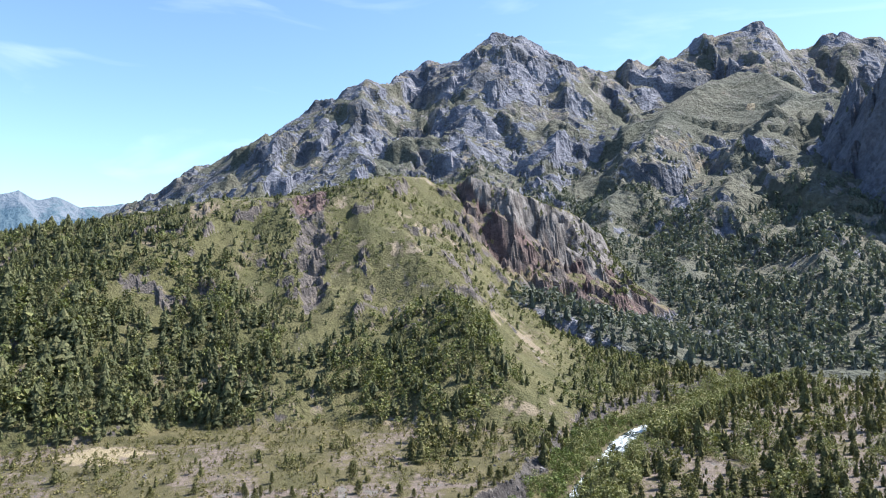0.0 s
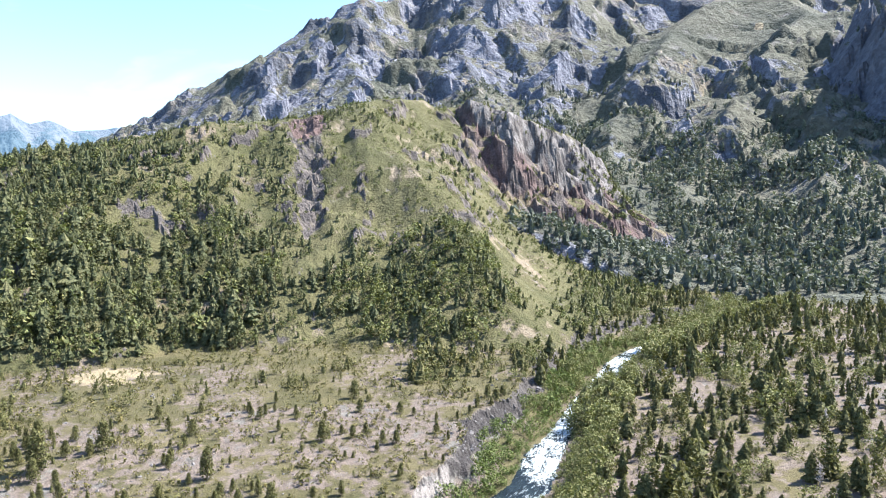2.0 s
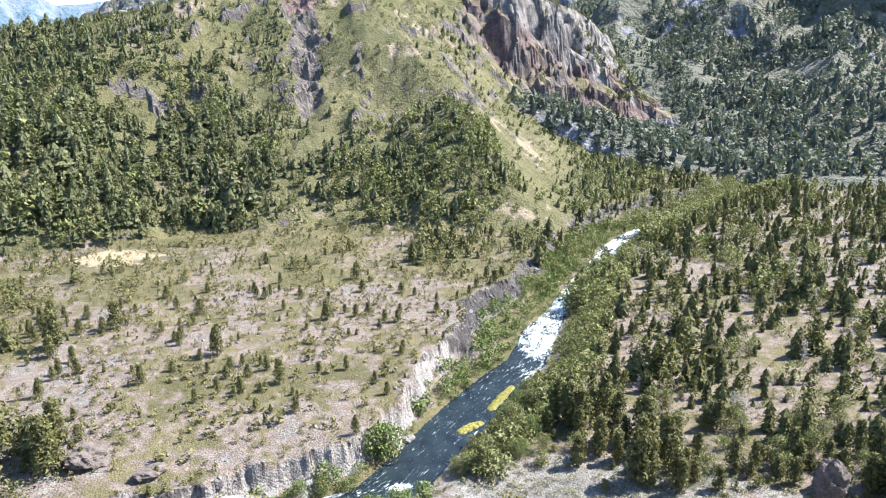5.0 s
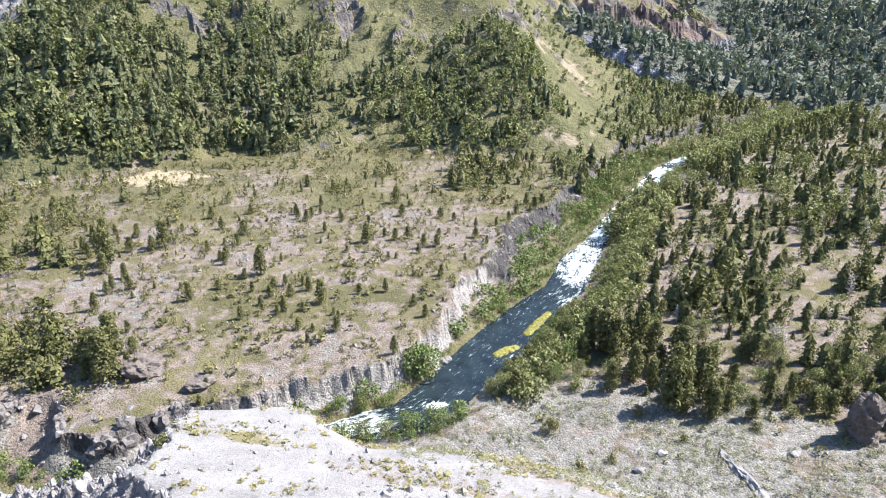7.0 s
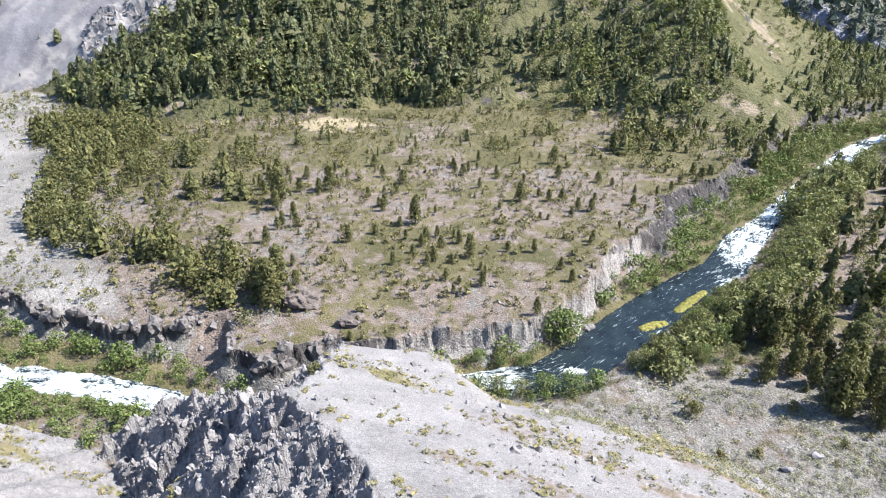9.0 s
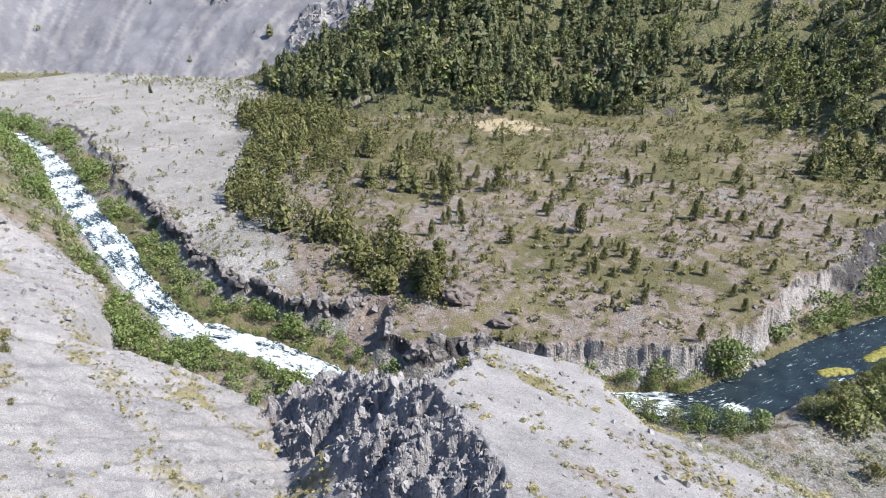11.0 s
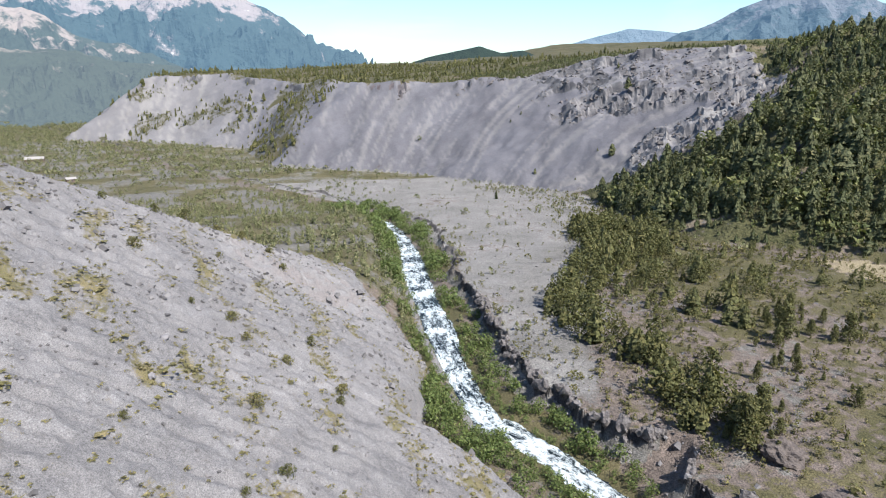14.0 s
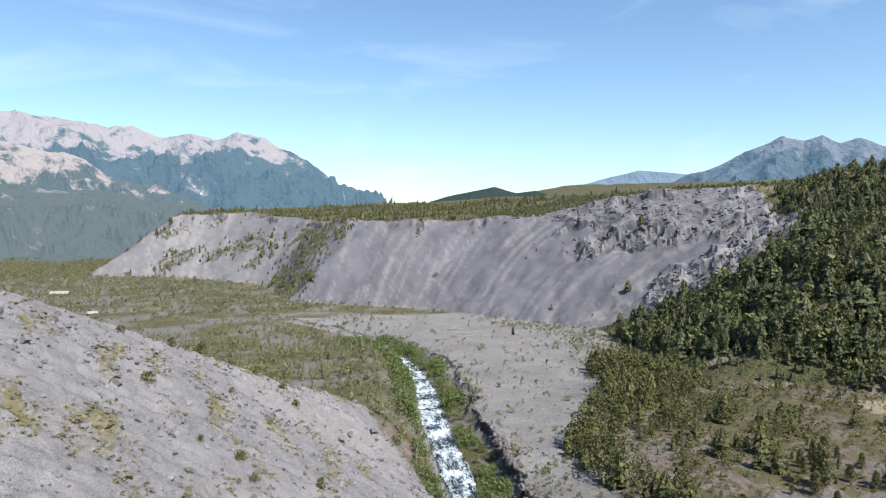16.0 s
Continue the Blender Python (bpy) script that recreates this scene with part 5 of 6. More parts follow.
def grow_bank():
    c = candidates(-500, -190, -60, 210, 3.9)
    m = c[3]
    d = np.clip(0.55 + 0.9 * fbm(c[0], c[1], 45, 4, 345), 0.03, 0.85) * ~m["hill"] * ~m["near"] * ~m["north"] * (m["q"] > 1.5)
    p, pm = chosen(c, d)
    scatter("bank_woodland", "young green conifers and bushes on the river flats", MAT_VALLEY, CONES_FAR + EGGS_FAR, p, np.clip(np.exp(rng.normal(1.0, 0.4, len(p))), 1, 6.5))


def grow_tufts():
    c = candidates(-230, 130, -30, 125, 1.15)
    m = c[3]
    band = fbm(c[0] * 0.35 + c[1] * 0.1, c[1], 8, 4, 113)
    d = np.clip(0.05 + 0.10 * ramp(-m["r"], -140, -100) + 1.3 * band + 0.06 * ramp(c[0], -20, 30), 0.02, 0.7) * m["near"] * (m["crag"] < 0.3) * (m["r"] > 40)
    p, pm = chosen(c, d)
    scatter("grass_tufts", "yellow-green cushions of grass on loose stones", MAT_TUFT, TUFTS, p, rng.uniform(0.15, 0.5, len(p)), np.exp(rng.normal(-0.25, 0.45, len(p))))


def grow_bench():
    c = candidates(-25, 120, 70, 140, 1.3)
    m = c[3]
    d = np.clip(0.2 + 0.7 * fbm(c[0], c[1], 11, 3, 351) + 0.35 * ramp(c[0], 5, 30) * ramp(-c[1], -118, -100) + 0.8 * np.exp(-((c[0] - 38) / 11) ** 2 - ((c[1] - 108) / 8) ** 2), 0, 0.85) * (~m["north"]) * (m["q"] > 3) * ((m["near"]) | (c[1] < 132)) * (c[0] > -12)
    p, pm = chosen(c, d)
    scatter("sage_scrub", "pale grey-green low scrub on stony ground", MAT_SAGE, SAGES, p, rng.uniform(0.3, 0.8, len(p)), rng.uniform(0.6, 1.7, len(p)))


def grow_stones():
    c = candidates(-230, 130, -30, 140, 1.0)
    m = c[3]
    d = np.clip(0.16 + 0.6 * fbm(c[0], c[1], 12, 4, 361) + 0.4 * m["crag"], 0.02, 0.6) * m["near"] * (m["r"] > 40)
    p, pm = chosen(c, d)
    cube = np.array([(i, j, k) for i in (-1, 1) for j in (-1, 1) for k in (-1, 1)], float)
    cube_f = np.array([(0, 1, 3), (0, 3, 2), (4, 6, 7), (4, 7, 5), (0, 4, 5), (0, 5, 1), (2, 3, 7), (2, 7, 6), (0, 2, 6), (0, 6, 4), (1, 5, 7), (1, 7, 3)])
    slabs = []
    for n in range(8):
        g = np.random.default_rng(120 + n)
        tilt = np.array(Euler((g.uniform(-0.7, 0.7), g.uniform(-0.7, 0.7), g.uniform(0, 3))).to_matrix())
        slabs.append(((cube * g.uniform(0.45, 1.15, (8, 3)) * (0.55, g.uniform(0.3, 0.5), g.uniform(0.25, 0.5))) @ tilt.T + (0, 0, 0.1), cube_f))
    octa = [(OCTA * np.random.default_rng(90 + n).uniform(0.6, 1.2, (6, 1)) * (0.6, 0.5, 0.5) + (0, 0, 0.15), np.array(OCTA_F)) for n in range(6)]
    size = np.clip(np.exp(rng.normal(-1.6, 0.6, len(p))), 0.08, 0.9)
    size = size * (1 + 1.2 * ramp(pm["r"], 90, 170))
    scatter("loose_stones", "loose grey stones lying on the scree", MAT_STONE, slabs, p, size, size * 1.2)
    c = candidates(-85, -15, 38, 92, 0.55)
    m = c[3]
    p, pm = chosen(c, 0.9 * (m["crag"] > 0.4))
    size = np.clip(np.exp(rng.normal(-1.2, 0.45, len(p))), 0.12, 0.9)
    spikes = [(v * (1.0, 0.8, 1.7), f) for v, f in octa]
    scatter("crag_blocks", "jagged dark grey blocks of the broken crag", MAT_CRAG, slabs[:3] + octa + spikes, p - (0, 0, 0.05), size, size * 1.1)
    c = candidates(-260, 90, 80, 260, 2.2)
    m = c[3]
    d = np.clip(0.10 + 0.45 * fbm(c[0], c[1], 16, 4, 363) + 0.6 * (m["cut"] > 0.25) * (m["cut"] < 1), 0, 0.8) * m["north"] * (m["cut"] > 0.1) * ~m["hill"]
    p, pm = chosen(c, d)
    size = np.clip(np.exp(rng.normal(-1.0, 0.5, len(p))), 0.15, 1.3)
    keep = (pm["cut"] > 0.25) & (pm["cut"] < 1) & (pm["r"] < 260)
    scatter("cliff_rubble", "dark broken blocks along the terrace edge", MAT_CRAG, slabs, p[keep], size[keep] * 1.3, size[keep] * 1.6)
    c = candidates(-620, -150, 180, 560, 3.3)
    m = c[3]
    d = np.clip(0.75 * m["outcrop"] + 0.5 * ramp(m["line"], 70, 84) * (m["outcrop"] > 0.1), 0, 0.7) * (m["scarp"] > 0.4) * (m["steep"] < m["cap"] + 4) * m["hill"]
    q, qm = chosen(c, d)
    big = np.clip(np.exp(rng.normal(0.2, 0.5, len(q))), 0.5, 3.6)
    scatter("escarpment_rocks", "dark grey rock blocks jutting from the escarpment", MAT_CLIFF, slabs, q - (0, 0, 0.4), big, big * 1.3)
    scatter("terrace_stones", "dark grey boulders strewn over the terrace edge", MAT_STONE, slabs, p, size, size * 1.2)


for grow in (grow_stones, grow_bench, grow_hill, grow_mountain, grow_flat, grow_thicket, grow_terrace, grow_river, grow_west, grow_bank, grow_tufts):
    grow()

# ---- single things ----
def part(name, me, parent, label=""):
    ob = new(name, me)
    ob.parent = parent
    return tagged(ob, label)


def mesh_of(name, verts, faces, mat, smooth=False):
    me = bpy.data.meshes.new(name)
    me.from_pydata([tuple(v) for v in verts], [], [tuple(int(k) for k in f) for f in faces])
    me.materials.append(mat)
    if smooth:
        me.polygons.foreach_set("use_smooth", np.ones(len(me.polygons), bool))
    me.update()
    return me


def stem(verts, faces, a, b, ra, rb, segs=6):
    """A tapered limb from a to b, added to lists of verts and faces."""
    a, b = np.array(a, float), np.array(b, float)
    way = (b - a) / np.linalg.norm(b - a)
    u = np.cross(way, (0.31, 0.9, 0.2))
    u /= np.linalg.norm(u)
    v = np.cross(way, u)
    i = len(verts)
    for c, r in ((a, ra), ((a + b) / 2 + u * ra * 0.35, (ra + rb) / 2), (b, rb)):
        verts += [tuple(c + r * (np.cos(k) * u + np.sin(k) * v)) for k in np.arange(segs) * 2 * np.pi / segs]
    for ring in (0, segs):
        faces += [(i + ring + k, i + ring + (k + 1) % segs, i + ring + segs + (k + 1) % segs, i + ring + segs + k) for k in range(segs)]
    faces.append(tuple(i + 2 * segs + k for k in range(segs)))


def tree_kind(name, label, cat, group, seed, profile, blobs, leaves, leaf, fat, spread, leaf_mat, stems=1, limb_mat=MAT_BARK):
    """One tree of height 1 with its foot at the origin: trunk, limbs and crown."""
    g = np.random.default_rng(seed)
    tree = tagged(new(name), label, cat, group)
    verts, faces = [], []
    for k in range(stems):
        lean = g.normal(0, 0.05 if stems == 1 else 0.16, 2)
        stem(verts, faces, (0.02 * k, 0, -0.04), (lean[0], lean[1], 0.8), 0.026, 0.006)
    part("trunk", mesh_of("trunk", verts, faces, limb_mat, True), tree, "grey-brown bark")
    verts, faces = [], []
    for k in range(9):
        h = 0.12 + 0.075 * k
        a = k * 2.4 + g.uniform(-0.4, 0.4)
        w = fat * profile(h) * 0.95
        stem(verts, faces, (0, 0, h), (w * np.cos(a), w * np.sin(a), h + g.uniform(0.02, 0.12)), 0.011, 0.003, 4)
    part("limb_frame", mesh_of("limb_frame", verts, faces, limb_mat, True), tree)
    if leaf_mat:
        v, f = clump(g, profile, blobs, leaves, leaf, fat, spread)
        part("crown", mesh_of("crown", v, f, leaf_mat), tree)
    return tree


def plant(kinds_, places, g):
    """Stand copies of the kinds at places (x, y, z, height); the first of each kind is used itself."""
    used = set()
    for x, y, z, h in places:
        k = int(g.integers(len(kinds_)))
        w = h * g.uniform(0.85, 1.2)
        m = Matrix.Translation((x, y, z)) @ Matrix.Rotation(g.uniform(0, 6.28), 4, "Z") @ Matrix.Diagonal((w, w, h, 1))
        if k not in used:
            used.add(k)
            kinds_[k].matrix_basis = m
        else:
            copy = copy_thing(kinds_[k], m)
            copy.matrix_basis = m
    for k, ob in enumerate(kinds_):
        if k not in used:
            for o in (*ob.children_recursive, ob):
                bpy.data.objects.remove(o)


near_rng = np.random.default_rng(77)
plant([tree_kind("conifer", "olive-green young conifer with a ragged crown on stony ground", "tree", "conifers of the valley floor", 500 + n, cone if n % 2 else column, 28, 44, 0.034, 0.27 if n % 2 else 0.22, 0.75, MAT_CONIFER)
       for n in range(6)], NEAR_CONIFERS, near_rng)
plant([tree_kind("riverside_tree", "rounded grey-green tree in the riverside thicket", "tree", "trees along the river", 540 + n, egg, 28, 52, 0.034, 0.44, 0.95, (MAT_DARK, MAT_GREY, MAT_BROAD, MAT_GREY, MAT_DARK)[n], 3) for n in range(5)],
      NEAR_WILLOWS, near_rng)


def on_land(points):
    a = np.array(points, float)
    z, _ = land(a[:, 0], a[:, 1])
    return [(x, y, float(k) - 0.03, *rest) for (x, y, *rest), k in zip(points, z)]


BANK_WILLOWS = on_land([(-26, 103.8, 4.0), (-22, 106, 4.6), (-17.5, 107, 3.6), (-13, 108.3, 4.6), (-8, 109.6, 5.0), (-3.5, 112, 3.2), (-28, 114.4, 3.0), (-23.5, 116, 3.3), (-19, 117, 2.8)])
plant([tree_kind("bank_willow", "leafy green willow bush on the river bank", "bush", "willows on the river bank", 560 + n, egg, 24, 44, 0.042, 0.5, 0.95, (MAT_BROAD, MAT_DARK, MAT_BROAD)[n], 4) for n in range(3)], BANK_WILLOWS, near_rng)
# a round bright willow under the cliff, and single shrubs on the open slopes
plant([tree_kind("willow_bush", "round bright green willow bush below the pale cliff", "bush", "", 571, egg, 40, 48, 0.04, 0.46, 0.9, MAT_BROAD, 4)], on_land([(-12.5, 128, 7.6)]), near_rng)
SHRUBS = [(17.4, 93.2, 2.0), (13.8, 107.1, 3.0), (31.1, 113.0, 2.2), (0.6, 86.0, 1.1), (-101, 23.0, 2.6), (-82.3, 22.0, 1.7), (-115, 42.8, 2.2), (-111, 41, 1.6), (-59, 33, 1.0), (-43.5, 75, 2.6), (-70, 41, 0.9), (-93, 33, 1.0),
          (-128, 28, 1.6), (-137, 44, 2.2), (-140, 20, 1.4), (24, 99, 1.6), (38, 105, 1.5), (52, 108, 1.9), (60, 112, 2.2), (74, 116, 2.4), (45, 117, 2.6), (66, 121, 2.8), (82, 110, 1.8), (-76, 15, 1.1), (-88, 3, 1.2), (-196, 21, 2.4), (-200, 29, 3.0), (-203, 38, 2.6), (-206, 46, 2.8), (-202, 53, 2.2), (-160, 12, 2.4), (-122, 34, 2.0), (-136, 27, 2.2), (-184, 52, 2.2), (-176, 33, 1.8), (-189, 8, 2.0)]
plant([tree_kind("shrub", "small dense green shrub growing on loose stones", "shrub", "shrubs on the scree", 580 + n, dome, 13, 24, 0.09, 0.62, 0.8, MAT_SHRUB if n % 2 else MAT_CONIFER, 4) for n in range(4)], on_land(SHRUBS), near_rng)
DEAD = [(65.9, 137, 6.5), (59.6, 134, 5.2), (69, 139, 5.0), (48, 150, 4.5), (96, 165, 5.5), (74, 190, 5.0), (120, 205, 5.5)]


def dead_tree(seed):
    g = np.random.default_rng(seed)
    tree = tagged(new("dead_tree"), "bleached grey dead tree with bare branches", "tree", "dead trees in the thicket")
    verts, faces = [], []
    stem(verts, faces, (0, 0, -0.04), (0.03, 0.02, 0.95), 0.03, 0.006)
    part("trunk", mesh_of("trunk", verts, faces, MAT_DEAD, True), tree)
    verts, faces = [], []
    for k in range(46):
        h = g.uniform(0.15, 0.92)
        a, w = g.uniform(0, 6.28), g.uniform(0.12, 0.36) * (1.15 - h)
        tip = np.array([w * np.cos(a), w * np.sin(a), h + g.uniform(0.02, 0.16)])
        stem(verts, faces, (0.03 * h, 0.02 * h, h), tip, 0.011, 0.004, 3)
        for _ in range(2):
            stem(verts, faces, tip * (0.6, 0.6, 1) - (0, 0, 0.03), tip + g.normal(0, 0.07, 3), 0.006, 0.003, 3)
    part("bare_crown", mesh_of("bare_crown", verts, faces, MAT_DEAD, True), tree)
    return tree


plant([dead_tree(600 + n) for n in range(3)], on_land(DEAD), near_rng)


def boulder(name, label, cat, size, seed, mat, detail=3, rough=0.35, group=""):
    """A weathered rock, resting on the origin."""
    bm = bmesh.new()
    bmesh.ops.create_icosphere(bm, subdivisions=detail, radius=0.5)
    v = np.array([p.co[:] for p in bm.verts])
    n = fbm(v[:, 0] * 3 + v[:, 2] * 1.7 + seed, v[:, 1] * 3 - v[:, 2] * 2.1, 1.3, 4, seed) + 0.6 * ridged(v[:, 0] * 3 - v[:, 2], v[:, 1] * 3 + v[:, 2] * 2, 0.9, 3, seed + 5)
    v = v * (1 + rough * (n - 0.3))[:, None]
    v[:, 2] = np.round(v[:, 2] * 7 + 0.3 * n) / 7 * 0.5 + v[:, 2] * 0.5
    v = v * size
    v[:, 2] += size[2] * 0.36
    for p, co in zip(bm.verts, v):
        p.co = co
    me = bpy.data.meshes.new(name)
    bm.to_mesh(me)
    bm.free()
    me.materials.append(mat)
    return tagged(new(name, me), label, cat, group)


def place_rock(ob, x, y, turn=0.0, sink=0.1):
    z, _ = land(np.array([x]), np.array([y]))
    ob.matrix_basis = pose(x, y, float(z[0]) - sink, 0, 0, turn)


place_rock(boulder("overhanging_rock", "dark brown overhanging rock block on the dry terrace", "rock", (9, 6.5, 4.6), 11, MAT_ROCK, 4), -69, 116, 20, 0.4)
place_rock(boulder("low_rock", "low dark brown rock shelf in the terrace grass", "rock", (6, 4, 2.4), 13, MAT_ROCK, 3), -55, 112, 50, 0.3)
place_rock(boulder("river_boulder", "pale boulder at the edge of the dark pool", "rock", (2.6, 2.0, 1.5), 17, MAT_STONE, 3), -7.6, 134.5, 30, 0.1)


def cliff_blocks():
    """Dark blocks along the broken wall of the terrace."""
    kinds_ = [boulder("cliff_block", "dark jointed lava block of the terrace wall", "rock", (1.0, 0.8, 0.95), 200 + n, MAT_CLIFF, 2, 0.6, "blocks of the terrace wall") for n in range(6)]
    x, y, z, m = candidates(-200, 62, 84, 290, 1.5)
    g = np.random.default_rng(91)
    west = (x < -56) & (m["cut"] > 0.7) & (m["cut"] < 0.97) & (m["notch"] < 0.5)
    top = (x > -48) & (x < -14) & (m["cut"] > 0.8) & (m["cut"] < 1.0)
    east = (x > -10) & (m["cut"] > 0.55) & (m["cut"] < 1.0) & (fbm(x, y, 16, 3, 93) > 0.12)
    pick = np.where(m["north"] & ~m["hill"] & (m["r"] < 300) & (west & (g.random(len(x)) < 0.62) | top & (g.random(len(x)) < 0.5) | east & (g.random(len(x)) < 0.12)))[0]
    first = set()
    for n in pick[np.argsort(m["r"][pick])][:260]:
        k = int(g.integers(6))
        h = g.uniform(1.1, 2.9) * (1.25 if west[n] else 0.7)
        w = Matrix.Translation((x[n], y[n], z[n] - 0.35 * h)) @ Matrix.Rotation(g.uniform(0, 6.28), 4, "Z") @ Matrix.Diagonal((h * g.uniform(0.8, 1.3), h, h * g.uniform(0.8, 1.2), 1))
        if k in first:
            copy_thing(kinds_[k], w).matrix_basis = w
        else:
            first.add(k)
            kinds_[k].matrix_basis = w


cliff_blocks()


def crag_stones():
    """The larger blocks that stand out of the broken crag."""
    kinds_ = [boulder("crag_block", "jagged grey block standing out of the broken crag", "rock", (1.0, 0.8, 1.2), 230 + n, MAT_CRAG, 2, 0.75, "blocks of the crag") for n in range(6)]
    x, y, z, m = candidates(-85, -15, 40, 92, 1.6)
    g = np.random.default_rng(95)
    pick = np.where((m["crag"] > 0.4) & (g.random(len(x)) < 0.5))[0]
    first = set()
    for n in pick[:220]:
        k = int(g.integers(6))
        h = float(np.clip(np.exp(g.normal(-0.05, 0.4)), 0.5, 2.3))
        w = Matrix.Translation((x[n], y[n], z[n] - 0.3 * h)) @ Matrix.Rotation(g.uniform(0, 6.28), 4, "Z") @ Matrix.Rotation(g.uniform(-0.5, 0.5), 4, "X") @ Matrix.Diagonal((h * g.uniform(0.6, 1.0), h * g.uniform(0.5, 0.9), h * g.uniform(0.9, 1.4), 1))
        if k in first:
            copy_thing(kinds_[k], w).matrix_basis = w
        else:
            first.add(k)
            kinds_[k].matrix_basis = w


crag_stones()


def rock_pinnacle():
    """A tall dark fin of lava with stepped, undercut sides."""
    bm = bmesh.new()
    rings, segs = 26, 22
    g = []
    for n in range(rings):
        h = n / (rings - 1)
        for k in range(segs):
            a = 2 * np.pi * k / segs
            g.append((np.cos(a), np.sin(a), h))
    g = np.array(g)
    lump = fbm(g[:, 0] * 1.3 + 4 * g[:, 2], g[:, 1] * 1.3 - 3 * g[:, 2], 1.1, 4, 901)
    width = np.interp(g[:, 2], [0, 0.12, 0.3, 0.45, 0.62, 0.8, 0.92, 1], [1.25, 0.95, 0.85, 1.0, 0.95, 0.8, 0.6, 0.22])
    v = np.stack([g[:, 0] * 2.7 * width * (1 + 0.32 * lump) - 0.8 * g[:, 2], g[:, 1] * 2.2 * width * (1 + 0.32 * lump), g[:, 2] * 10.5 + 0.7 * lump - 0.5], -1)
    vs = [bm.verts.new(p) for p in v]
    for n in range(rings - 1):
        for k in range(segs):
            bm.faces.new((vs[n * segs + k], vs[n * segs + (k + 1) % segs], vs[(n + 1) * segs + (k + 1) % segs], vs[(n + 1) * segs + k]))
    bm.faces.new(vs[-segs:])
    me = bpy.data.meshes.new("rock_pinnacle")
    bm.to_mesh(me)
    bm.free()
    me.materials.append(MAT_ROCK)
    return tagged(new("rock_pinnacle", me), "tall dark brown rock pinnacle standing on gravel", "rock")


place_rock(rock_pinnacle(), 69.8, 105.5, 0, 0.2)
g = np.random.default_rng(55)
FIN = [(44.4, 99.3), (45.0, 96.5), (45.8, 93.5), (46.4, 90.5), (47.0, 87), (47.3, 84), (47.8, 81)]
for n, (x, y) in enumerate(FIN):
    place_rock(boulder("rock_fin", "grey broken rock fin running down the scree", "rock", (1.9, 4.6, 0.9 + 0.2 * (n % 3)), 30 + n, MAT_CRAG, 3, 0.55, "rock fins on the scree"), x, y, 8 + 10 * g.random(), 0.35)
ROCKS = [(-78, 30, 0.9), (-66, 20, 1.1), (-102, 8, 1.2), (-58, 46, 1.0), (-64, 52, 1.3), (-49, 41, 0.8), (-118, 12, 1.4), (-10, 84, 1.2), (4, 92, 0.9), (22, 88, 1.1), (33, 101, 1.6), (-28, 92, 0.8), (-20, 76, 0.7), (12, 79, 1.0), (28, 96, 1.3), (56, 101, 1.5)]
for n, (x, y, s) in enumerate(ROCKS):
    place_rock(boulder("boulder", "angular grey boulder lying on the scree", "rock", (s * 1.3, s, s * 0.8), 50 + n, MAT_CRAG, 2, 0.4, "boulders on the scree"), x, y, 360 * g.random(), 0.12)


def river_bar(line, wide, label):
    """A low gravel bar with bright moss and grass, along a line in the river."""
    a = np.array(line, float)
    t = np.linspace(0, len(a) - 1, 40)
    x, y = np.interp(t, range(len(a)), a[:, 0]), np.interp(t, range(len(a)), a[:, 1])
    w = wide * np.sqrt(np.clip(1 - (2 * t / (len(a) - 1) - 1) ** 4, 0.01, 1))
    d = np.stack([np.gradient(x), np.gradient(y)], -1)
    d /= np.linalg.norm(d, axis=1)[:, None]
    k = np.linspace(-1, 1, 13)
    jig = 1 + 0.3 * fbm(t * 2.3, 0 * t, 1.0, 3, 77)
    px = x[:, None] + d[:, 1][:, None] * (w * jig)[:, None] * k
    py = y[:, None] - d[:, 0][:, None] * (w * jig)[:, None] * k
    pz = river_level(px, py) - 0.25 + 0.75 * (1 - np.abs(k) ** 3)[None] * np.sqrt(w / wide)[:, None] + 0.12 * fbm(px, py, 0.8, 3, 79)
    ii = np.arange(px.size).reshape(px.shape)
    f = np.stack([ii[:-1, :-1], ii[:-1, 1:], ii[1:, 1:], ii[1:, :-1]], -1).reshape(-1, 4)
    tagged(new("river_bar", mesh_of("river_bar", np.stack([px, py, pz], -1).reshape(-1, 3), f, MAT_BAR)), label, "river bar", "bars in the river")


river_bar([(11.2, 147.0), (14.5, 153), (18.5, 160)], 1.5, "long yellow-green mossy bar in the dark pool")
river_bar([(3.5, 137.2), (6.5, 140), (9.6, 142)], 1.6, "short mossy yellow-green bar in the dark pool")
river_bar([(13, 140), (17.5, 147), (23, 157), (27, 163)], 1.9, "mossy yellow-green bar by the wooded bank")


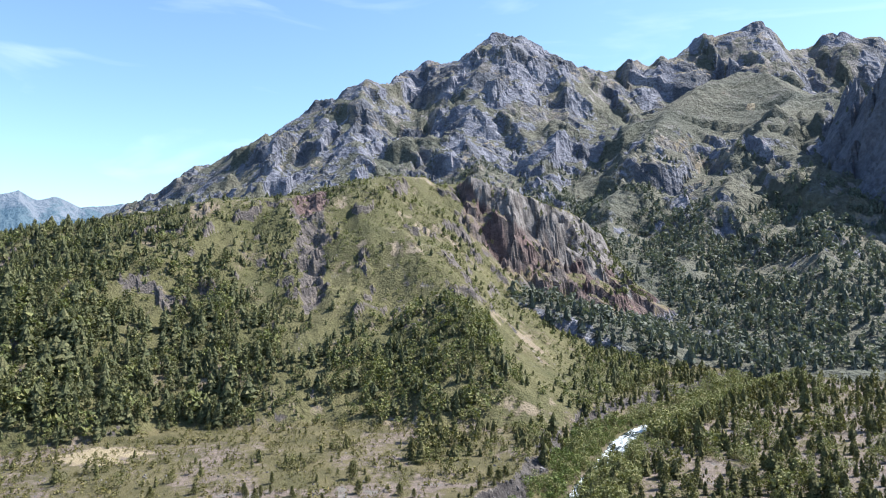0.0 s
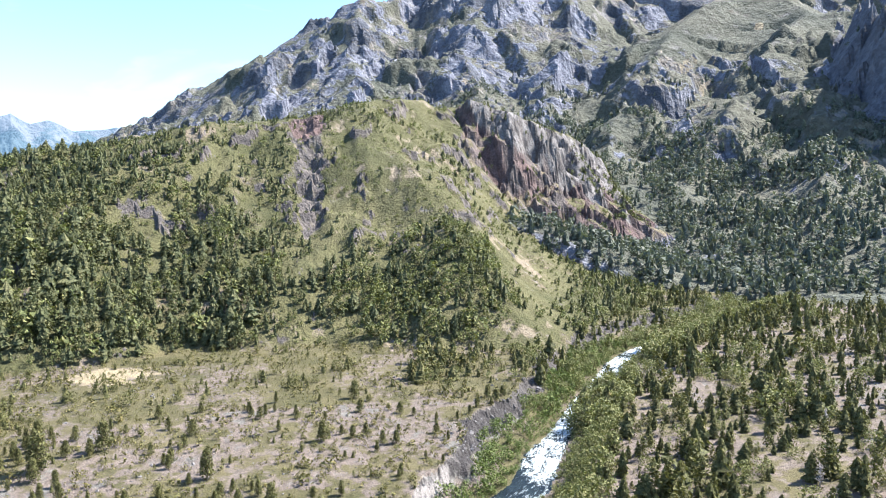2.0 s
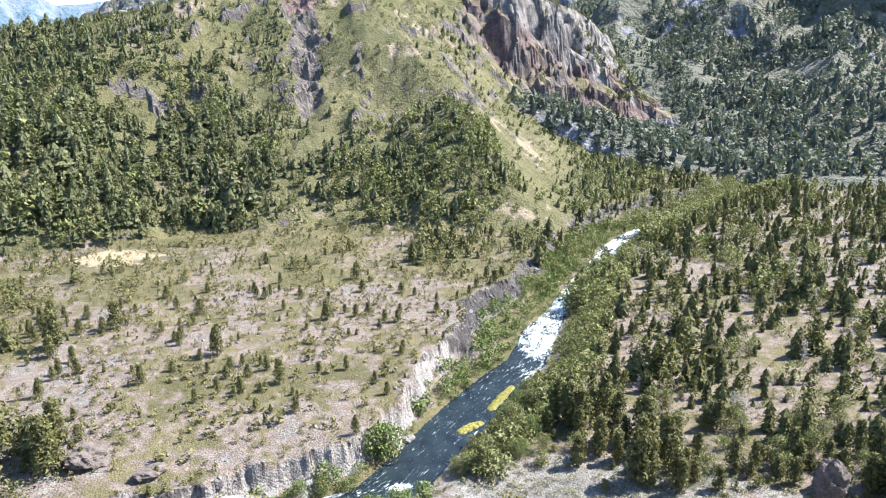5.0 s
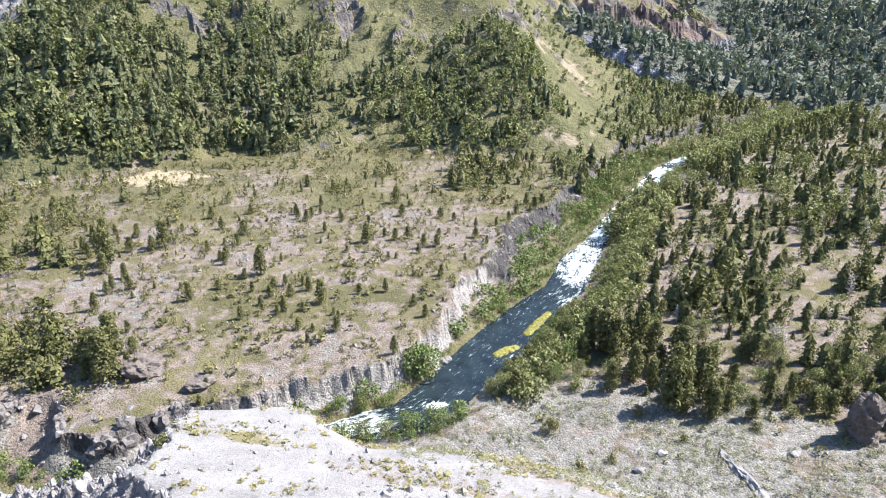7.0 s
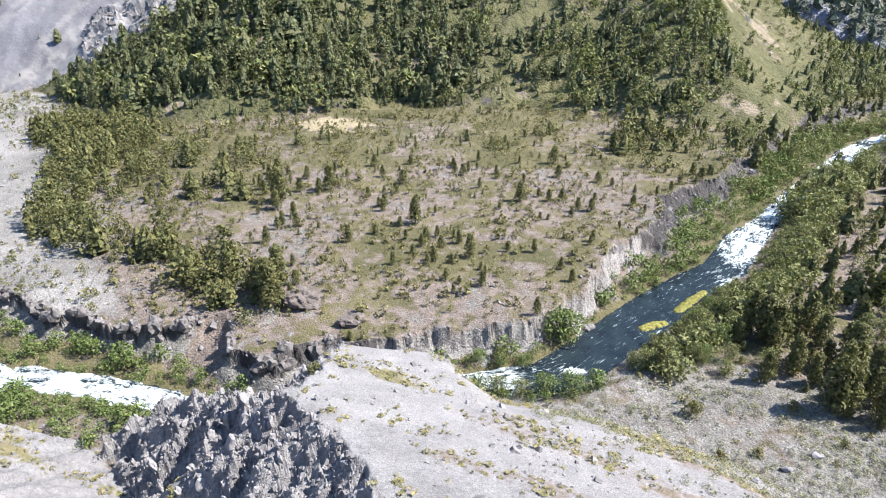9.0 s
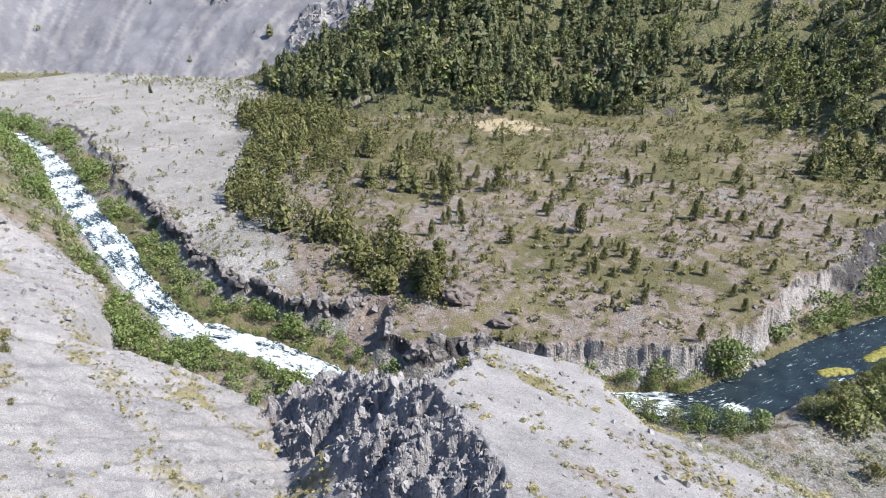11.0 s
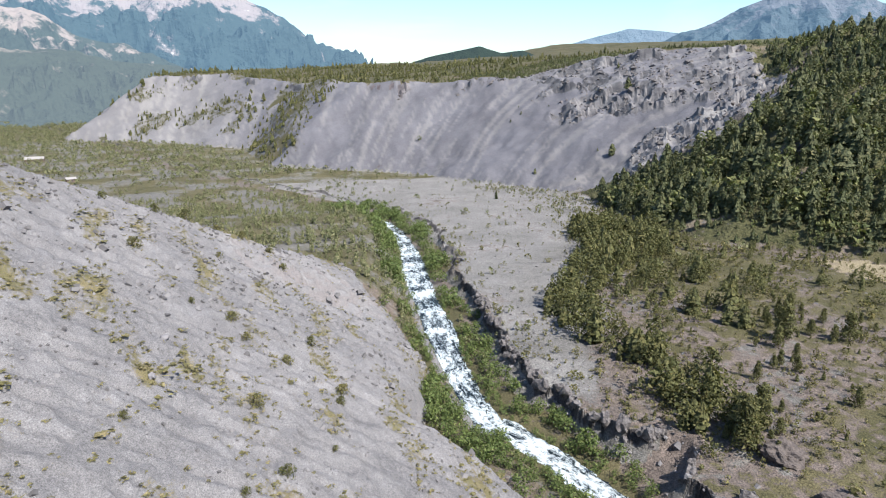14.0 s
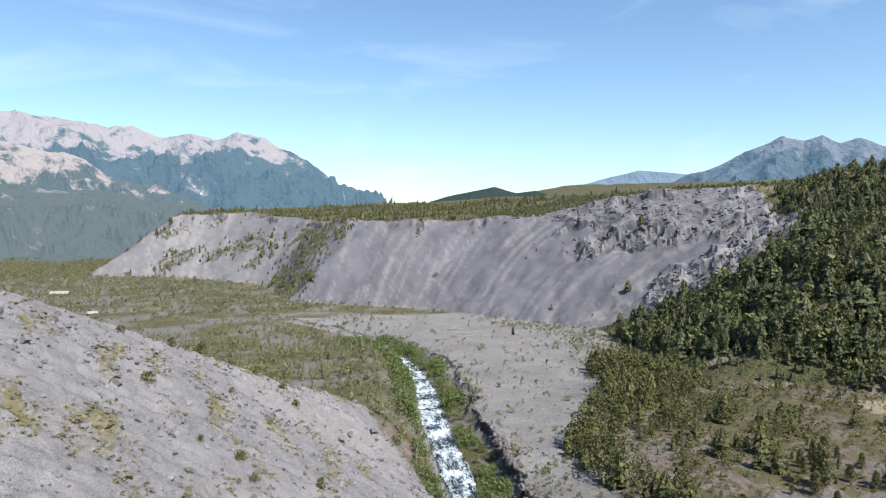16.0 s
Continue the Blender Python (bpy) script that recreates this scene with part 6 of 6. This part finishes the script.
def box(name, lo, hi, mat, parent, label=""):
    bm = bmesh.new()
    bmesh.ops.create_cube(bm, size=1)
    for v in bm.verts:
        v.co = [l + (h - l) * (c + 0.5) for l, h, c in zip(lo, hi, v.co)]
    bmesh.ops.bevel(bm, geom=bm.edges[:], offset=0.03, segments=1, affect="EDGES")
    me = bpy.data.meshes.new(name)
    bm.to_mesh(me)
    bm.free()
    me.materials.append(mat)
    return part(name, me, parent, label)


def farm_shed(x, y, turn, long, wide, high, label):
    z, _ = land(np.array([x]), np.array([y]))
    shed = tagged(new("farm_shed"), label, "building", "sheds on the flats")
    for lo, hi in (((-long / 2, -wide / 2, -0.4), (long / 2, -wide / 2 + 0.2, high)), ((-long / 2, wide / 2 - 0.2, -0.4), (long / 2, wide / 2, high)),
                   ((-long / 2, -wide / 2 + 0.2, -0.4), (-long / 2 + 0.2, wide / 2 - 0.2, high)), ((long / 2 - 0.2, -wide / 2 + 0.2, -0.4), (long / 2, wide / 2 - 0.2, high))):
        box("wall", lo, hi, MAT_PLANK, shed, "weathered dark boards")
    ridge, eave = high + wide * 0.28, 0.5
    for s in (-1, 1):
        v = [(sx * (long / 2 + eave), s * (wide / 2 + eave), high - 0.15 + dz) for dz in (0, 0.12) for sx in (-1, 1)] + [(sx * (long / 2 + eave), 0, ridge + dz) for dz in (0, 0.12) for sx in (-1, 1)]
        f = [(0, 1, 5, 4), (2, 6, 7, 3), (0, 2, 3, 1), (0, 4, 6, 2), (1, 3, 7, 5), (4, 5, 7, 6)]
        part("roof", mesh_of("roof", v, f, MAT_TIN), shed, "pale sheet metal roof")
    box("door", (-1.2, -wide / 2 - 0.06, -0.1), (1.2, -wide / 2 - 0.004, 2.2), MAT_ROCK, shed, "dark plank door")
    for k in (-0.3, 0.3):
        box("window", (long * k - 0.6, -wide / 2 - 0.05, 1.0), (long * k + 0.6, -wide / 2 - 0.004, 2.0), MAT_ROCK, shed, "dark window")
    shed.matrix_basis = pose(x, y, float(z[0]), 0, 0, turn)


farm_shed(-800, -22, 80, 17, 8, 3.0, "long wooden shed with a pale metal roof among trees")
farm_shed(-628, 5.9, 100, 7, 5, 2.6, "small shed with a pale metal roof beside bushes")
